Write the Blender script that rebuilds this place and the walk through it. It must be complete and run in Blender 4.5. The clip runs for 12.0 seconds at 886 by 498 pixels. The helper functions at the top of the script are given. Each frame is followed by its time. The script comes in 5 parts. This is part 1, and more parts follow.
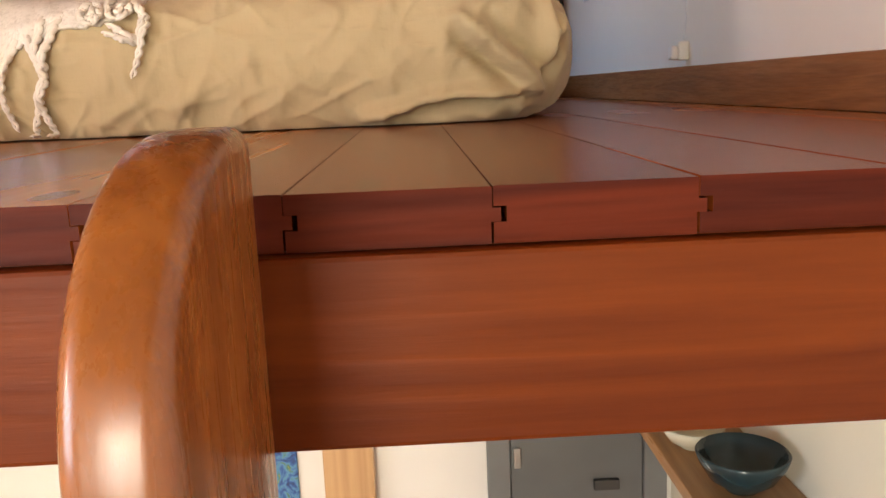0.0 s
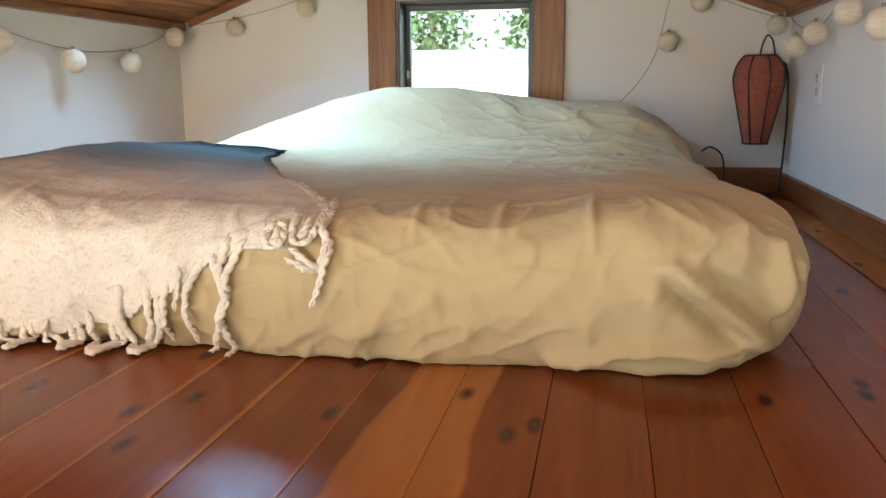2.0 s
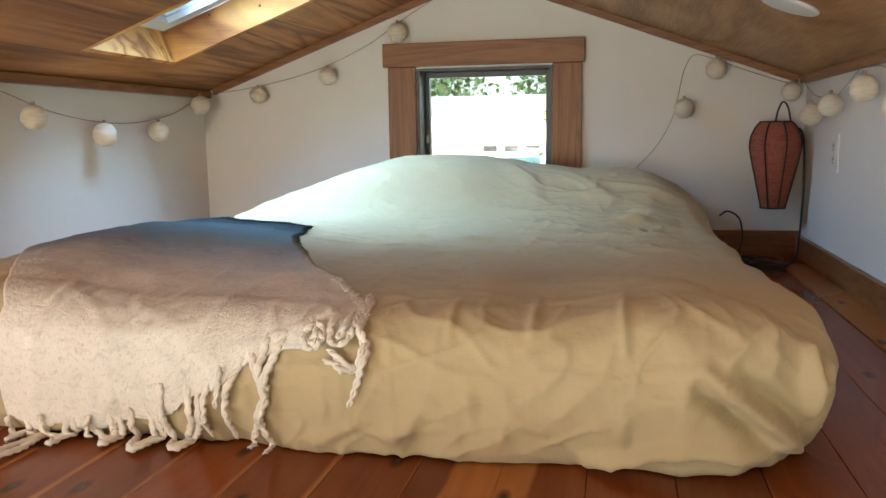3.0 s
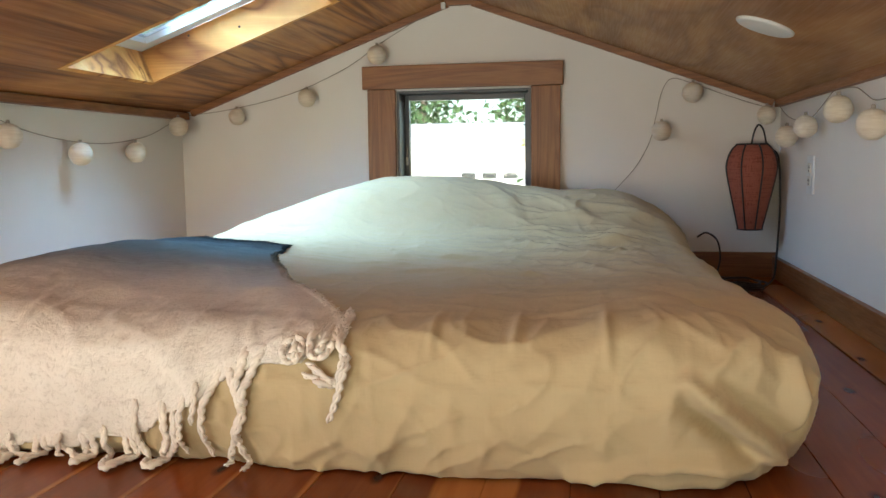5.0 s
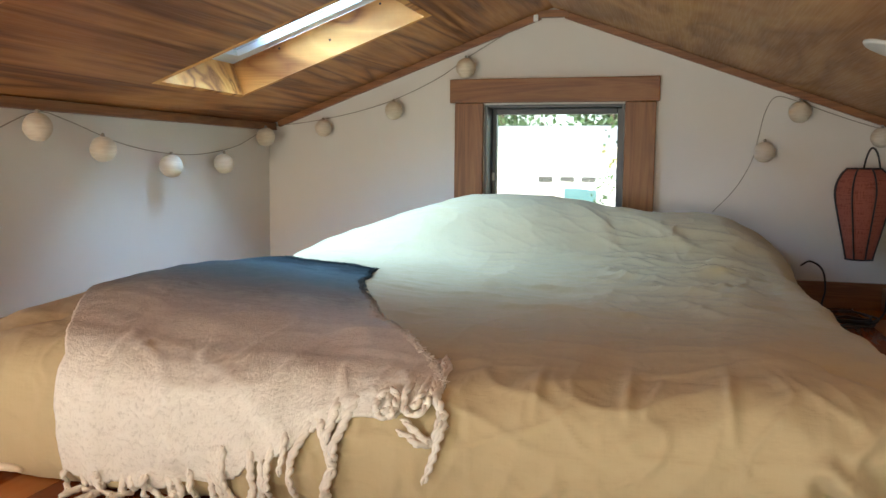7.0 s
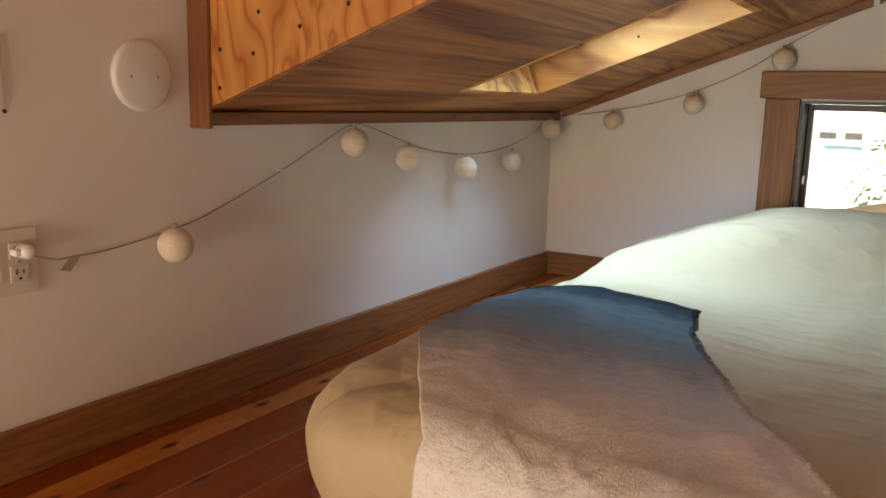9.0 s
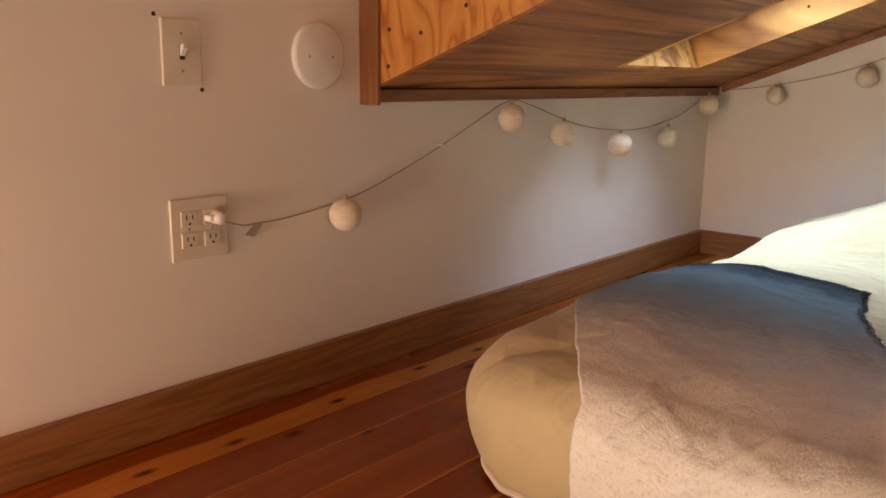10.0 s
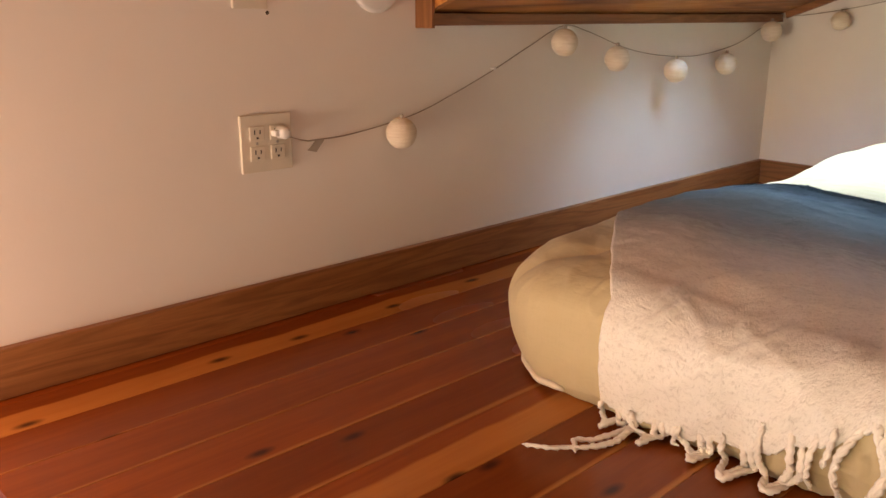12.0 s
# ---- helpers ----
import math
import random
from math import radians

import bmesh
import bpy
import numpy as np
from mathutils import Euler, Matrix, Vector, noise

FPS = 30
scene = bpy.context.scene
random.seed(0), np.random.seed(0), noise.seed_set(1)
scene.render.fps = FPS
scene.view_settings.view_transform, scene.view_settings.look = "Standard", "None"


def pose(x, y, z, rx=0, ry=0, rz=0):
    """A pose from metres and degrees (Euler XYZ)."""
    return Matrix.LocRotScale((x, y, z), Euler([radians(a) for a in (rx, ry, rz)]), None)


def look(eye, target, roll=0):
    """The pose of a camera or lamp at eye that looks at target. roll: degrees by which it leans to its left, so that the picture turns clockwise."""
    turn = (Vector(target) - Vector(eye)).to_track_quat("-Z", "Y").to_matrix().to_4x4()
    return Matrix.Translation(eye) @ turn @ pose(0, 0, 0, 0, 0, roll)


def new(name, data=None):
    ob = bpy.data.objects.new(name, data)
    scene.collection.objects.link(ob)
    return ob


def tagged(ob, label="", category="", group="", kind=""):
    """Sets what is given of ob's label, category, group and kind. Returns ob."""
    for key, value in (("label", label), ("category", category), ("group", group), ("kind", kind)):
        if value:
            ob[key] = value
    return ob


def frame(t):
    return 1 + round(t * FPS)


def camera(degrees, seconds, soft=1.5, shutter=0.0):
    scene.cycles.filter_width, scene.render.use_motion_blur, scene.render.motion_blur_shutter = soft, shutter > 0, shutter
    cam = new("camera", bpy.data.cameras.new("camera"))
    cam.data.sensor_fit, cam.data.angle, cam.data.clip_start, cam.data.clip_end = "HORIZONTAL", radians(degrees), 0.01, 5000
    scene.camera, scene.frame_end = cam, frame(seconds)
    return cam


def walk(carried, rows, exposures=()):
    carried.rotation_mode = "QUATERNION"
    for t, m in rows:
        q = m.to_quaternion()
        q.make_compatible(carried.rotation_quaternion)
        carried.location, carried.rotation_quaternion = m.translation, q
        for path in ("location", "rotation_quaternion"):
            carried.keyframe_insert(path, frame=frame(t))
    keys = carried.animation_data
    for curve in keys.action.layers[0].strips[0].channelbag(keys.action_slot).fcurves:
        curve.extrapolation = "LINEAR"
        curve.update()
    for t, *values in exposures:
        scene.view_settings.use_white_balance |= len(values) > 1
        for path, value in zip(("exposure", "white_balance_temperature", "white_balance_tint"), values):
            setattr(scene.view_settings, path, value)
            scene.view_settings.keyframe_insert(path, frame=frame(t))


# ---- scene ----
cam = camera(56.7, 12.0)
PATH = [
    (0, (1.654, -0.394, 1.831), (1.712, 1.568, 1.447), -2.4),
    (0.5, (1.634, -0.363, 1.902), (1.655, 1.61, 1.569), -2.0),
    (1, (1.632, -0.272, 1.951), (1.501, 1.698, 1.629), -1.2),
    (1.5, (1.663, -0.204, 2.06), (1.394, 1.744, 1.694), -0.9),
    (2, (1.642, -0.207, 2.134), (1.258, 1.719, 1.758), -0.4),
    (2.5, (1.629, -0.224, 2.183), (1.215, 1.702, 1.84), -0.3),
    (3, (1.618, -0.228, 2.217), (1.202, 1.708, 1.941), -0.8),
    (3.5, (1.615, -0.21, 2.214), (1.248, 1.744, 1.995), -0.5),
    (5.5, (1.612, -0.224, 2.193), (1.244, 1.731, 1.988), -0.7),
    (6, (1.609, -0.22, 2.198), (1.187, 1.725, 2.006), -0.3),
    (6.5, (1.592, -0.171, 2.215), (1.127, 1.766, 2.03), 0.3),
    (7.05, (1.548, -0.152, 2.258), (0.998, 1.755, 2.043), 0.6),
    (8.5, (1.315, -0.06, 2.426), (0.433, 1.701, 2.077), 2.1),
    (9, (1.298, -0.092, 2.433), (0.276, 1.589, 2.077), 1.5),
    (9.5, (1.294, -0.116, 2.431), (0.135, 1.471, 2.061), 1.1),
    (10, (1.301, -0.151, 2.429), (0.01, 1.32, 2.015), 0.8),
    (10.5, (1.31, -0.196, 2.423), (-0.136, 1.114, 1.984), 0.3),
    (11, (1.335, -0.222, 2.413), (-0.216, 0.941, 1.924), -0.3),
    (11.5, (1.362, -0.223, 2.41), (-0.169, 0.951, 1.884), -0.1),
    (12, (1.412, -0.208, 2.396), (0.023, 1.122, 1.846), 0.1),
]
walk(cam, [(t, look(eye, target, roll)) for t, eye, target, roll in PATH],
     exposures=((0, 1.72, 5950, 8), (0.6, 1.74, 5850, 5), (1.5, 1.72, 5700, 1), (2.2, 1.62, 5600, -1), (2.8, 1.43, 5600, -1), (6.5, 1.40, 5600, -1), (8.5, 1.02, 6050, 5), (10, 1.09, 7150, 17), (11, 1.11, 7350, 19), (12, 1.38, 6900, 14)))
SKYLIGHT, BACKWIN, SIDEWIN, WARMFILL = 5.2, 22.0, 6.0, 7.2

# ---- light ----
F = 1.78          # top of the loft floor
G = 2.815         # inner face of the gable wall
W = 2.238         # inner width
EDGE = 0.035      # front edge of the loft
RX, RZ, K, EAVE = 1.12, 2.80, 0.366, 2.39

world = bpy.data.worlds.new("world")
scene.world = world
world.use_nodes = True
wn = world.node_tree.nodes
sky = wn.new("ShaderNodeTexSky")
sky.sky_type, sky.sun_disc = "NISHITA", False
sky.sun_elevation, sky.sun_rotation = radians(20), radians(180)
wn["Background"].inputs["Strength"].default_value = 0.15
world.node_tree.links.new(sky.outputs["Color"], wn["Background"].inputs["Color"])

sun = new("sun", bpy.data.lights.new("sun", "SUN"))
sun.data.energy, sun.data.angle, sun.data.color = 3.6, radians(0.6), (1.0, 0.90, 0.74)
sun.matrix_world = look((0, -10, 3.64), (0, 0, 0))


def area(name, eye, target, sx, sy, power, color):
    data = bpy.data.lights.new(name, "AREA")
    data.shape, data.size, data.size_y, data.energy, data.color = "RECTANGLE", sx, sy, power, color
    ob = new(name, data)
    ob.matrix_world = look(eye, target)
    return ob


SLOPE = math.atan(K)
WELL = (0.200, 0.81, 1.82, 2.264)      # x0, x1, y0, y1 of the skylight's opening in the ceiling
WELL_UP = 0.105


def on_slope(x, up):
    """Place on the left slope: plan x, height above the ceiling face square to it."""
    return x - math.sin(SLOPE) * up, EAVE + K * x + math.cos(SLOPE) * up


sx_, sz_ = on_slope((WELL[0] + WELL[1]) / 2, WELL_UP + 0.05)
tx_, tz_ = on_slope((WELL[0] + WELL[1]) / 2, -1)
skylight_lamp = area("skylight_daylight", (sx_, 2.05, sz_), (tx_, 2.05, tz_), 0.52, 0.36, SKYLIGHT, (0.50, 0.72, 1.0))
skylight_lamp.data.spread = radians(127)
area("side_window_daylight", (-0.08, -0.80, 1.74), (1, -0.80, 1.74), 0.86, 0.66, SIDEWIN, (0.80, 0.90, 1.0))
area("window_daylight", (0.72, -2.96, 1.46), (0.72, 0, 1.46), 0.95, 1.2, BACKWIN, (1.0, 0.91, 0.72))
# invented fill light that warms the left wall; no known lamp hangs here
lamp = new("added_fill_light", bpy.data.lights.new("added_fill_light", "POINT"))
lamp.data.energy, lamp.data.color, lamp.data.shadow_soft_size = WARMFILL, (1.0, 0.50, 0.33), 0.09
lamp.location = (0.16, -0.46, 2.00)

# ---- helpers of this place ----


def world_of(ob):
    v = Vector((0, 0, 0))
    while ob is not None:
        v = v + ob.location
        ob = ob.parent
    return v


def part(name, bm, material, parent=None, label="", smooth=False, base=None):
    """Links a bmesh in world coordinates as one mesh object."""
    off = world_of(parent) if parent is not None else Vector((0, 0, 0))
    here = Vector(base) if base is not None else off
    bmesh.ops.translate(bm, verts=bm.verts, vec=-here)
    me = bpy.data.meshes.new(name)
    bm.to_mesh(me)
    bm.free()
    if smooth:
        me.polygons.foreach_set("use_smooth", [True] * len(me.polygons))
    if material is not None:
        me.materials.append(material)
    ob = new(name, me)
    ob.location = here - off
    if parent is not None:
        ob.parent = parent
    if label:
        ob["label"] = label
    return ob


def thing(name, base, label, category, group="", kind=""):
    ob = new(name)
    ob.location = base
    ob.empty_display_size = 0.05
    return tagged(ob, label, category, group, kind)


def box(bm, x0, x1, y0, y1, z0, z1, bevel=0.0, seg=2):
    r = bmesh.ops.create_cube(bm, size=1.0)
    for v in r["verts"]:
        v.co = Vector((x0 + (v.co.x + 0.5) * (x1 - x0), y0 + (v.co.y + 0.5) * (y1 - y0), z0 + (v.co.z + 0.5) * (z1 - z0)))
    if bevel:
        es = list({e for v in r["verts"] for e in v.link_edges})
        bmesh.ops.bevel(bm, geom=es, offset=bevel, segments=seg, profile=0.6, affect="EDGES")
    return bm


def boxed(*a, **k):
    return box(bmesh.new(), *a, **k)


def prism(bm, poly, axis, a0, a1):
    """Polygon in the two other axes, drawn out along axis from a0 to a1."""
    def at(p, a):
        return {"x": (a, p[0], p[1]), "y": (p[0], a, p[1]), "z": (p[0], p[1], a)}[axis]
    lo = [bm.verts.new(at(p, a0)) for p in poly]
    hi = [bm.verts.new(at(p, a1)) for p in poly]
    fs = [bm.faces.new(lo), bm.faces.new(hi)]
    for i in range(len(poly)):
        j = (i + 1) % len(poly)
        fs.append(bm.faces.new((lo[i], lo[j], hi[j], hi[i])))
    bmesh.ops.recalc_face_normals(bm, faces=fs)
    return bm


def tube(bm, pts, r, n=8, caps=True):
    """Round cord along points; r: one radius or one for each point."""
    pts = [Vector(p) for p in pts]
    rs = r if isinstance(r, (list, tuple)) else [r] * len(pts)
    rings, side = [], None
    for i, p in enumerate(pts):
        d = (pts[min(i + 1, len(pts) - 1)] - pts[max(i - 1, 0)]).normalized()
        if side is None:
            side = d.orthogonal().normalized()
        side = (side - d * side.dot(d)).normalized()
        up = d.cross(side)
        rings.append([bm.verts.new(p + rs[i] * (math.cos(a) * side + math.sin(a) * up)) for a in [2 * math.pi * k / n for k in range(n)]])
    for a, b in zip(rings, rings[1:]):
        for k in range(n):
            bm.faces.new((a[k], a[(k + 1) % n], b[(k + 1) % n], b[k]))
    if caps:
        bm.faces.new(rings[0][::-1]), bm.faces.new(rings[-1])
    return bm


def smooth_path(pts, per=8):
    """Catmull-Rom through points."""
    p = [Vector(q) for q in pts]
    p = [2 * p[0] - p[1]] + p + [2 * p[-1] - p[-2]]
    out = []
    for i in range(1, len(p) - 2):
        for k in range(per):
            t = k / per
            a, b, c, d = p[i - 1], p[i], p[i + 1], p[i + 2]
            out.append(0.5 * (2 * b + (c - a) * t + (2 * a - 5 * b + 4 * c - d) * t * t + (3 * b - a - 3 * c + d) * t ** 3))
    return out + [p[-2]]


def lathe(bm, profile, centre, axis="z", n=24):
    """profile: (radius, along) pairs round an axis through centre."""
    c = Vector(centre)
    rings = []
    for r, h in profile:
        ring = []
        for k in range(n):
            a = 2 * math.pi * k / n
            u, v = r * math.cos(a), r * math.sin(a)
            ring.append(bm.verts.new(c + {"z": Vector((u, v, h)), "x": Vector((h, u, v)), "y": Vector((u, h, v))}[axis]))
        rings.append(ring)
    fs = []
    for a, b in zip(rings, rings[1:]):
        for k in range(n):
            fs.append(bm.faces.new((a[k], a[(k + 1) % n], b[(k + 1) % n], b[k])))
    fs.append(bm.faces.new(rings[0])), fs.append(bm.faces.new(rings[-1]))
    bmesh.ops.recalc_face_normals(bm, faces=fs)
    return bm


# ---- materials ----


class Mat:
    """Small helper for node materials."""

    def __init__(self, name, rough=0.6, metal=0.0, spec=0.5):
        self.m = bpy.data.materials.new(name)
        self.m.use_nodes = True
        self.t = self.m.node_tree
        self.b = self.t.nodes["Principled BSDF"]
        self.b.inputs["Roughness"].default_value = rough
        self.b.inputs["Metallic"].default_value = metal
        self.b.inputs["Specular IOR Level"].default_value = spec
        self.coord = self.t.nodes.new("ShaderNodeTexCoord")

    def n(self, kind, **sockets):
        node = self.t.nodes.new(kind)
        for k, v in sockets.items():
            self.put(node.inputs[k.replace("_", " ")], v)
        return node

    def put(self, socket, v):
        if isinstance(v, bpy.types.NodeSocket):
            self.t.links.new(v, socket)
        else:
            socket.default_value = v

    def mapped(self, scale=(1, 1, 1), source="Object", shift=None):
        m = self.n("ShaderNodeMapping", Vector=self.coord.outputs[source], Scale=scale)
        if shift is not None:
            self.put(m.inputs["Location"], shift)
        return m.outputs["Vector"]

    def noise(self, vec, scale, detail=4.0, rough=0.55, distort=0.0):
        return self.n("ShaderNodeTexNoise", Vector=vec, Scale=scale, Detail=detail, Roughness=rough, Distortion=distort).outputs["Fac"]

    def ramp(self, fac, stops):
        r = self.n("ShaderNodeValToRGB", Fac=fac)
        e = r.color_ramp.elements
        while len(e) < len(stops):
            e.new(0.5)
        for el, (p, c) in zip(e, stops):
            el.position = p
            el.color = (*c, 1) if not isinstance(c, (int, float)) else (c, c, c, 1)
        return r.outputs["Color"]

    def mix(self, fac, a, b, blend="MIX"):
        m = self.t.nodes.new("ShaderNodeMix")
        m.data_type, m.blend_type = "RGBA", blend
        self.put(m.inputs[0], fac)
        self.put(m.inputs[6], (*a, 1) if isinstance(a, tuple) else a)
        self.put(m.inputs[7], (*b, 1) if isinstance(b, tuple) else b)
        return m.outputs[2]

    def math(self, op, a, b=0.0, c=0.0):
        m = self.t.nodes.new("ShaderNodeMath")
        m.operation = op
        for s, v in zip(m.inputs, (a, b, c)):
            self.put(s, v)
        return m.outputs[0]

    def color(self, v):
        self.put(self.b.inputs["Base Color"], (*v, 1) if isinstance(v, tuple) else v)
        return self

    def rough(self, v):
        self.put(self.b.inputs["Roughness"], v)
        return self

    def bump(self, height, strength=0.2, distance=0.01):
        b = self.n("ShaderNodeBump", Height=height, Strength=strength, Distance=distance)
        self.t.links.new(b.outputs["Normal"], self.b.inputs["Normal"])
        return self


def plain(name, color, rough=0.5, metal=0.0, wear=0.12, scale=30.0, bump=0.05):
    """Even paint, plastic or metal with slight mottling and fine relief."""
    m = Mat(name, rough, metal)
    v = m.mapped()
    dark = tuple(c * (1 - wear) for c in color)
    m.color(m.ramp(m.noise(v, scale * 0.25, 5), [(0.35, dark), (0.65, color)]))
    m.rough(m.ramp(m.noise(v, scale, 3), [(0.3, max(rough - 0.06, 0.02)), (0.7, min(rough + 0.06, 1))]))
    m.bump(m.noise(v, scale * 4, 3), bump, 0.004)
    return m.m


def paint_wall(name, color):
    m = Mat(name, 0.75, 0, 0.3)
    v = m.mapped()
    big = m.noise(v, 1.3, 5, 0.6)
    small = m.noise(v, 14, 4, 0.6)
    c = m.mix(m.ramp(big, [(0.3, 0.0), (0.75, 1.0)]), tuple(k * 0.93 for k in color), color)
    scuff = m.ramp(m.noise(m.mapped((6, 6, 2)), 3.2, 6, 0.7), [(0.66, 0.0), (0.8, 0.35)])
    m.color(m.mix(scuff, c, (0.62, 0.57, 0.5)))
    relief = m.math("ADD", m.noise(v, 120, 3, 0.6), m.math("MULTIPLY", small, 0.8))
    return m.bump(relief, 0.05, 0.004).m


def wood(name, dark, light, along="y", rough=0.45, grain=26.0, random_shift=False, coat=0.0, ring=1.0, knots=0.0):
    """Sawn softwood: long grain, growth rings, optional knots."""
    m = Mat(name, rough)
    st = {"x": (0.06, 1, 1), "y": (1, 0.06, 1), "z": (1, 1, 0.06)}[along]
    shift = None
    if random_shift:
        info = m.t.nodes.new("ShaderNodeObjectInfo")
        cx = m.n("ShaderNodeCombineXYZ")
        m.put(cx.inputs[0], m.math("MULTIPLY", info.outputs["Random"], 13.0))
        m.put(cx.inputs[1], m.math("MULTIPLY", info.outputs["Random"], 71.0))
        m.put(cx.inputs[2], m.math("MULTIPLY", info.outputs["Random"], 7.0))
        shift = cx.outputs[0]
    v = m.mapped(st, shift=shift)
    rings = m.noise(v, grain * 0.35, 3, 0.5, 1.5 * ring)
    bands = m.math("PINGPONG", m.math("MULTIPLY", rings, 9.0), 1.0)
    fine = m.noise(v, grain * 6, 4, 0.6)
    fac = m.math("ADD", m.math("MULTIPLY", bands, 0.55), m.math("MULTIPLY", fine, 0.5))
    col = m.ramp(fac, [(0.15, light), (0.85, dark)])
    tone = m.noise(m.mapped(tuple(0.5 * k for k in st), shift=shift), 3.0, 3)
    col = m.mix(m.ramp(tone, [(0.35, 0.0), (0.7, 0.5)]), col, tuple(d * 0.75 for d in dark))
    if knots:
        kv = m.mapped({"x": (0.45, 1, 1), "y": (1, 0.45, 1), "z": (1, 1, 0.45)}[along], shift=shift)
        vo = m.n("ShaderNodeTexVoronoi", Vector=kv, Scale=knots)
        col = m.mix(m.ramp(vo.outputs["Distance"], [(0.06, 0.85), (0.16, 0.0)]), col, tuple(d * 0.25 for d in dark))
    m.color(col)
    m.rough(m.ramp(fine, [(0.3, max(rough - 0.08, 0.03)), (0.7, rough + 0.1)]))
    m.b.inputs["Coat Weight"].default_value = coat
    m.b.inputs["Coat Roughness"].default_value = 0.12
    return m.bump(fac, 0.12 if coat else 0.25, 0.002).m


def plank_wood(name, lim0, wander=0.05, flip=1.0):
    """Varnished cedar plank: red heartwood, pale sapwood past lim0 from its middle, knots."""
    m = Mat(name, 0.2, 0, 0.14)
    info = m.t.nodes.new("ShaderNodeObjectInfo")
    rnd = info.outputs["Random"]
    cx = m.n("ShaderNodeCombineXYZ")
    m.put(cx.inputs[0], m.math("MULTIPLY", rnd, 17.0))
    m.put(cx.inputs[1], m.math("MULTIPLY", rnd, 93.0))
    m.put(cx.inputs[2], m.math("MULTIPLY", rnd, 5.0))
    sh = cx.outputs[0]
    v = m.mapped((1, 0.07, 1), shift=sh)
    rings = m.noise(v, 11, 3, 0.5, 1.2)
    bands = m.math("PINGPONG", m.math("MULTIPLY", rings, 7.0), 1.0)
    fine = m.noise(v, 150, 4, 0.6)
    fac = m.math("ADD", m.math("MULTIPLY", bands, 0.22), m.math("ADD", m.math("MULTIPLY", fine, 0.45), 0.12))
    red = m.ramp(fac, [(0.1, PLANK_LIGHT), (0.9, PLANK_DARK)])
    tint = m.ramp(rnd, [(0.0, (0.84, 0.76, 0.72)), (0.5, (1.0, 0.97, 0.95)), (1.0, (1.2, 1.2, 1.12))])
    red = m.mix(1.0, red, tint, "MULTIPLY")
    sap = m.ramp(fac, [(0.1, (0.54, 0.22, 0.052)), (0.9, (0.38, 0.135, 0.030))])
    sep = m.n("ShaderNodeSeparateXYZ", Vector=m.coord.outputs["Object"])
    wob = m.noise(m.mapped((0.4, 1.1, 1), shift=sh), 2.2, 3)
    edge = m.math("ADD", m.math("MULTIPLY", sep.outputs["X"], flip), m.math("MULTIPLY", m.math("SUBTRACT", wob, 0.5), wander))
    lim = m.math("ADD", lim0, m.math("MULTIPLY", m.math("FRACT", m.math("MULTIPLY", rnd, 37.0)), 0.008))
    mask = m.math("MULTIPLY", m.math("SUBTRACT", edge, lim), 160.0)
    mask.node.use_clamp = True
    col = m.mix(mask, red, sap)
    kv = m.mapped((1, 0.42, 1), shift=sh)
    kw = m.n("ShaderNodeTexVoronoi", Vector=kv, Scale=11.0)
    kw.voronoi_dimensions = "2D"
    keep = m.math("GREATER_THAN", m.n("ShaderNodeSeparateColor", Color=kw.outputs["Color"]).outputs[0], 0.62)
    knot = m.math("MULTIPLY", keep, m.ramp(kw.outputs["Distance"], [(0.03, 0.9), (0.07, 0.6), (0.13, 0.0)]))
    col = m.mix(knot, col, (0.035, 0.010, 0.005))
    streak = m.ramp(m.noise(m.mapped((1.2, 0.12, 1), shift=sh), 9, 2, 0.5), [(0.45, 0.0), (0.95, 0.5)])
    col = m.mix(streak, col, (0.11, 0.030, 0.010))
    m.color(col)
    m.rough(m.ramp(m.noise(m.mapped((1, 0.5, 1)), 3, 1, 0.4), [(0.3, 0.24), (0.75, 0.29)]))
    m.b.inputs["Coat Weight"].default_value = 0.10
    m.b.inputs["Coat Roughness"].default_value = 0.18
    return m.m


def plywood(name, stops, along="y", scale=3.0, rough=0.5, rings=11.0, stretch=0.16):
    """Rotary-cut veneer with flowing cathedral figure."""
    m = Mat(name, rough)
    st = {"x": (stretch, 1, 1), "y": (1, stretch, 1), "z": (1, 1, stretch)}[along]
    v = m.mapped(st)
    base = m.noise(v, scale, 2.5, 0.5, 0.9)
    bands = m.math("PINGPONG", m.math("MULTIPLY", base, rings), 1.0)
    fine = m.noise(m.mapped({"x": (0.03, 1, 1), "y": (1, 0.03, 1), "z": (1, 1, 0.03)}[along]), 220, 3)
    fac = m.math("ADD", m.math("MULTIPLY", bands, 0.82), m.math("MULTIPLY", fine, 0.22))
    col = m.ramp(fac, stops)
    blot = m.noise(m.mapped(), 3.5, 5, 0.6)
    col = m.mix(m.ramp(blot, [(0.4, 0.0), (0.75, 0.45)]), col, tuple(k * 0.8 for k in stops[-1][1]))
    m.color(col)
    m.rough(m.ramp(fine, [(0.3, rough - 0.08), (0.7, rough + 0.1)]))
    return m.bump(fac, 0.12, 0.002).m


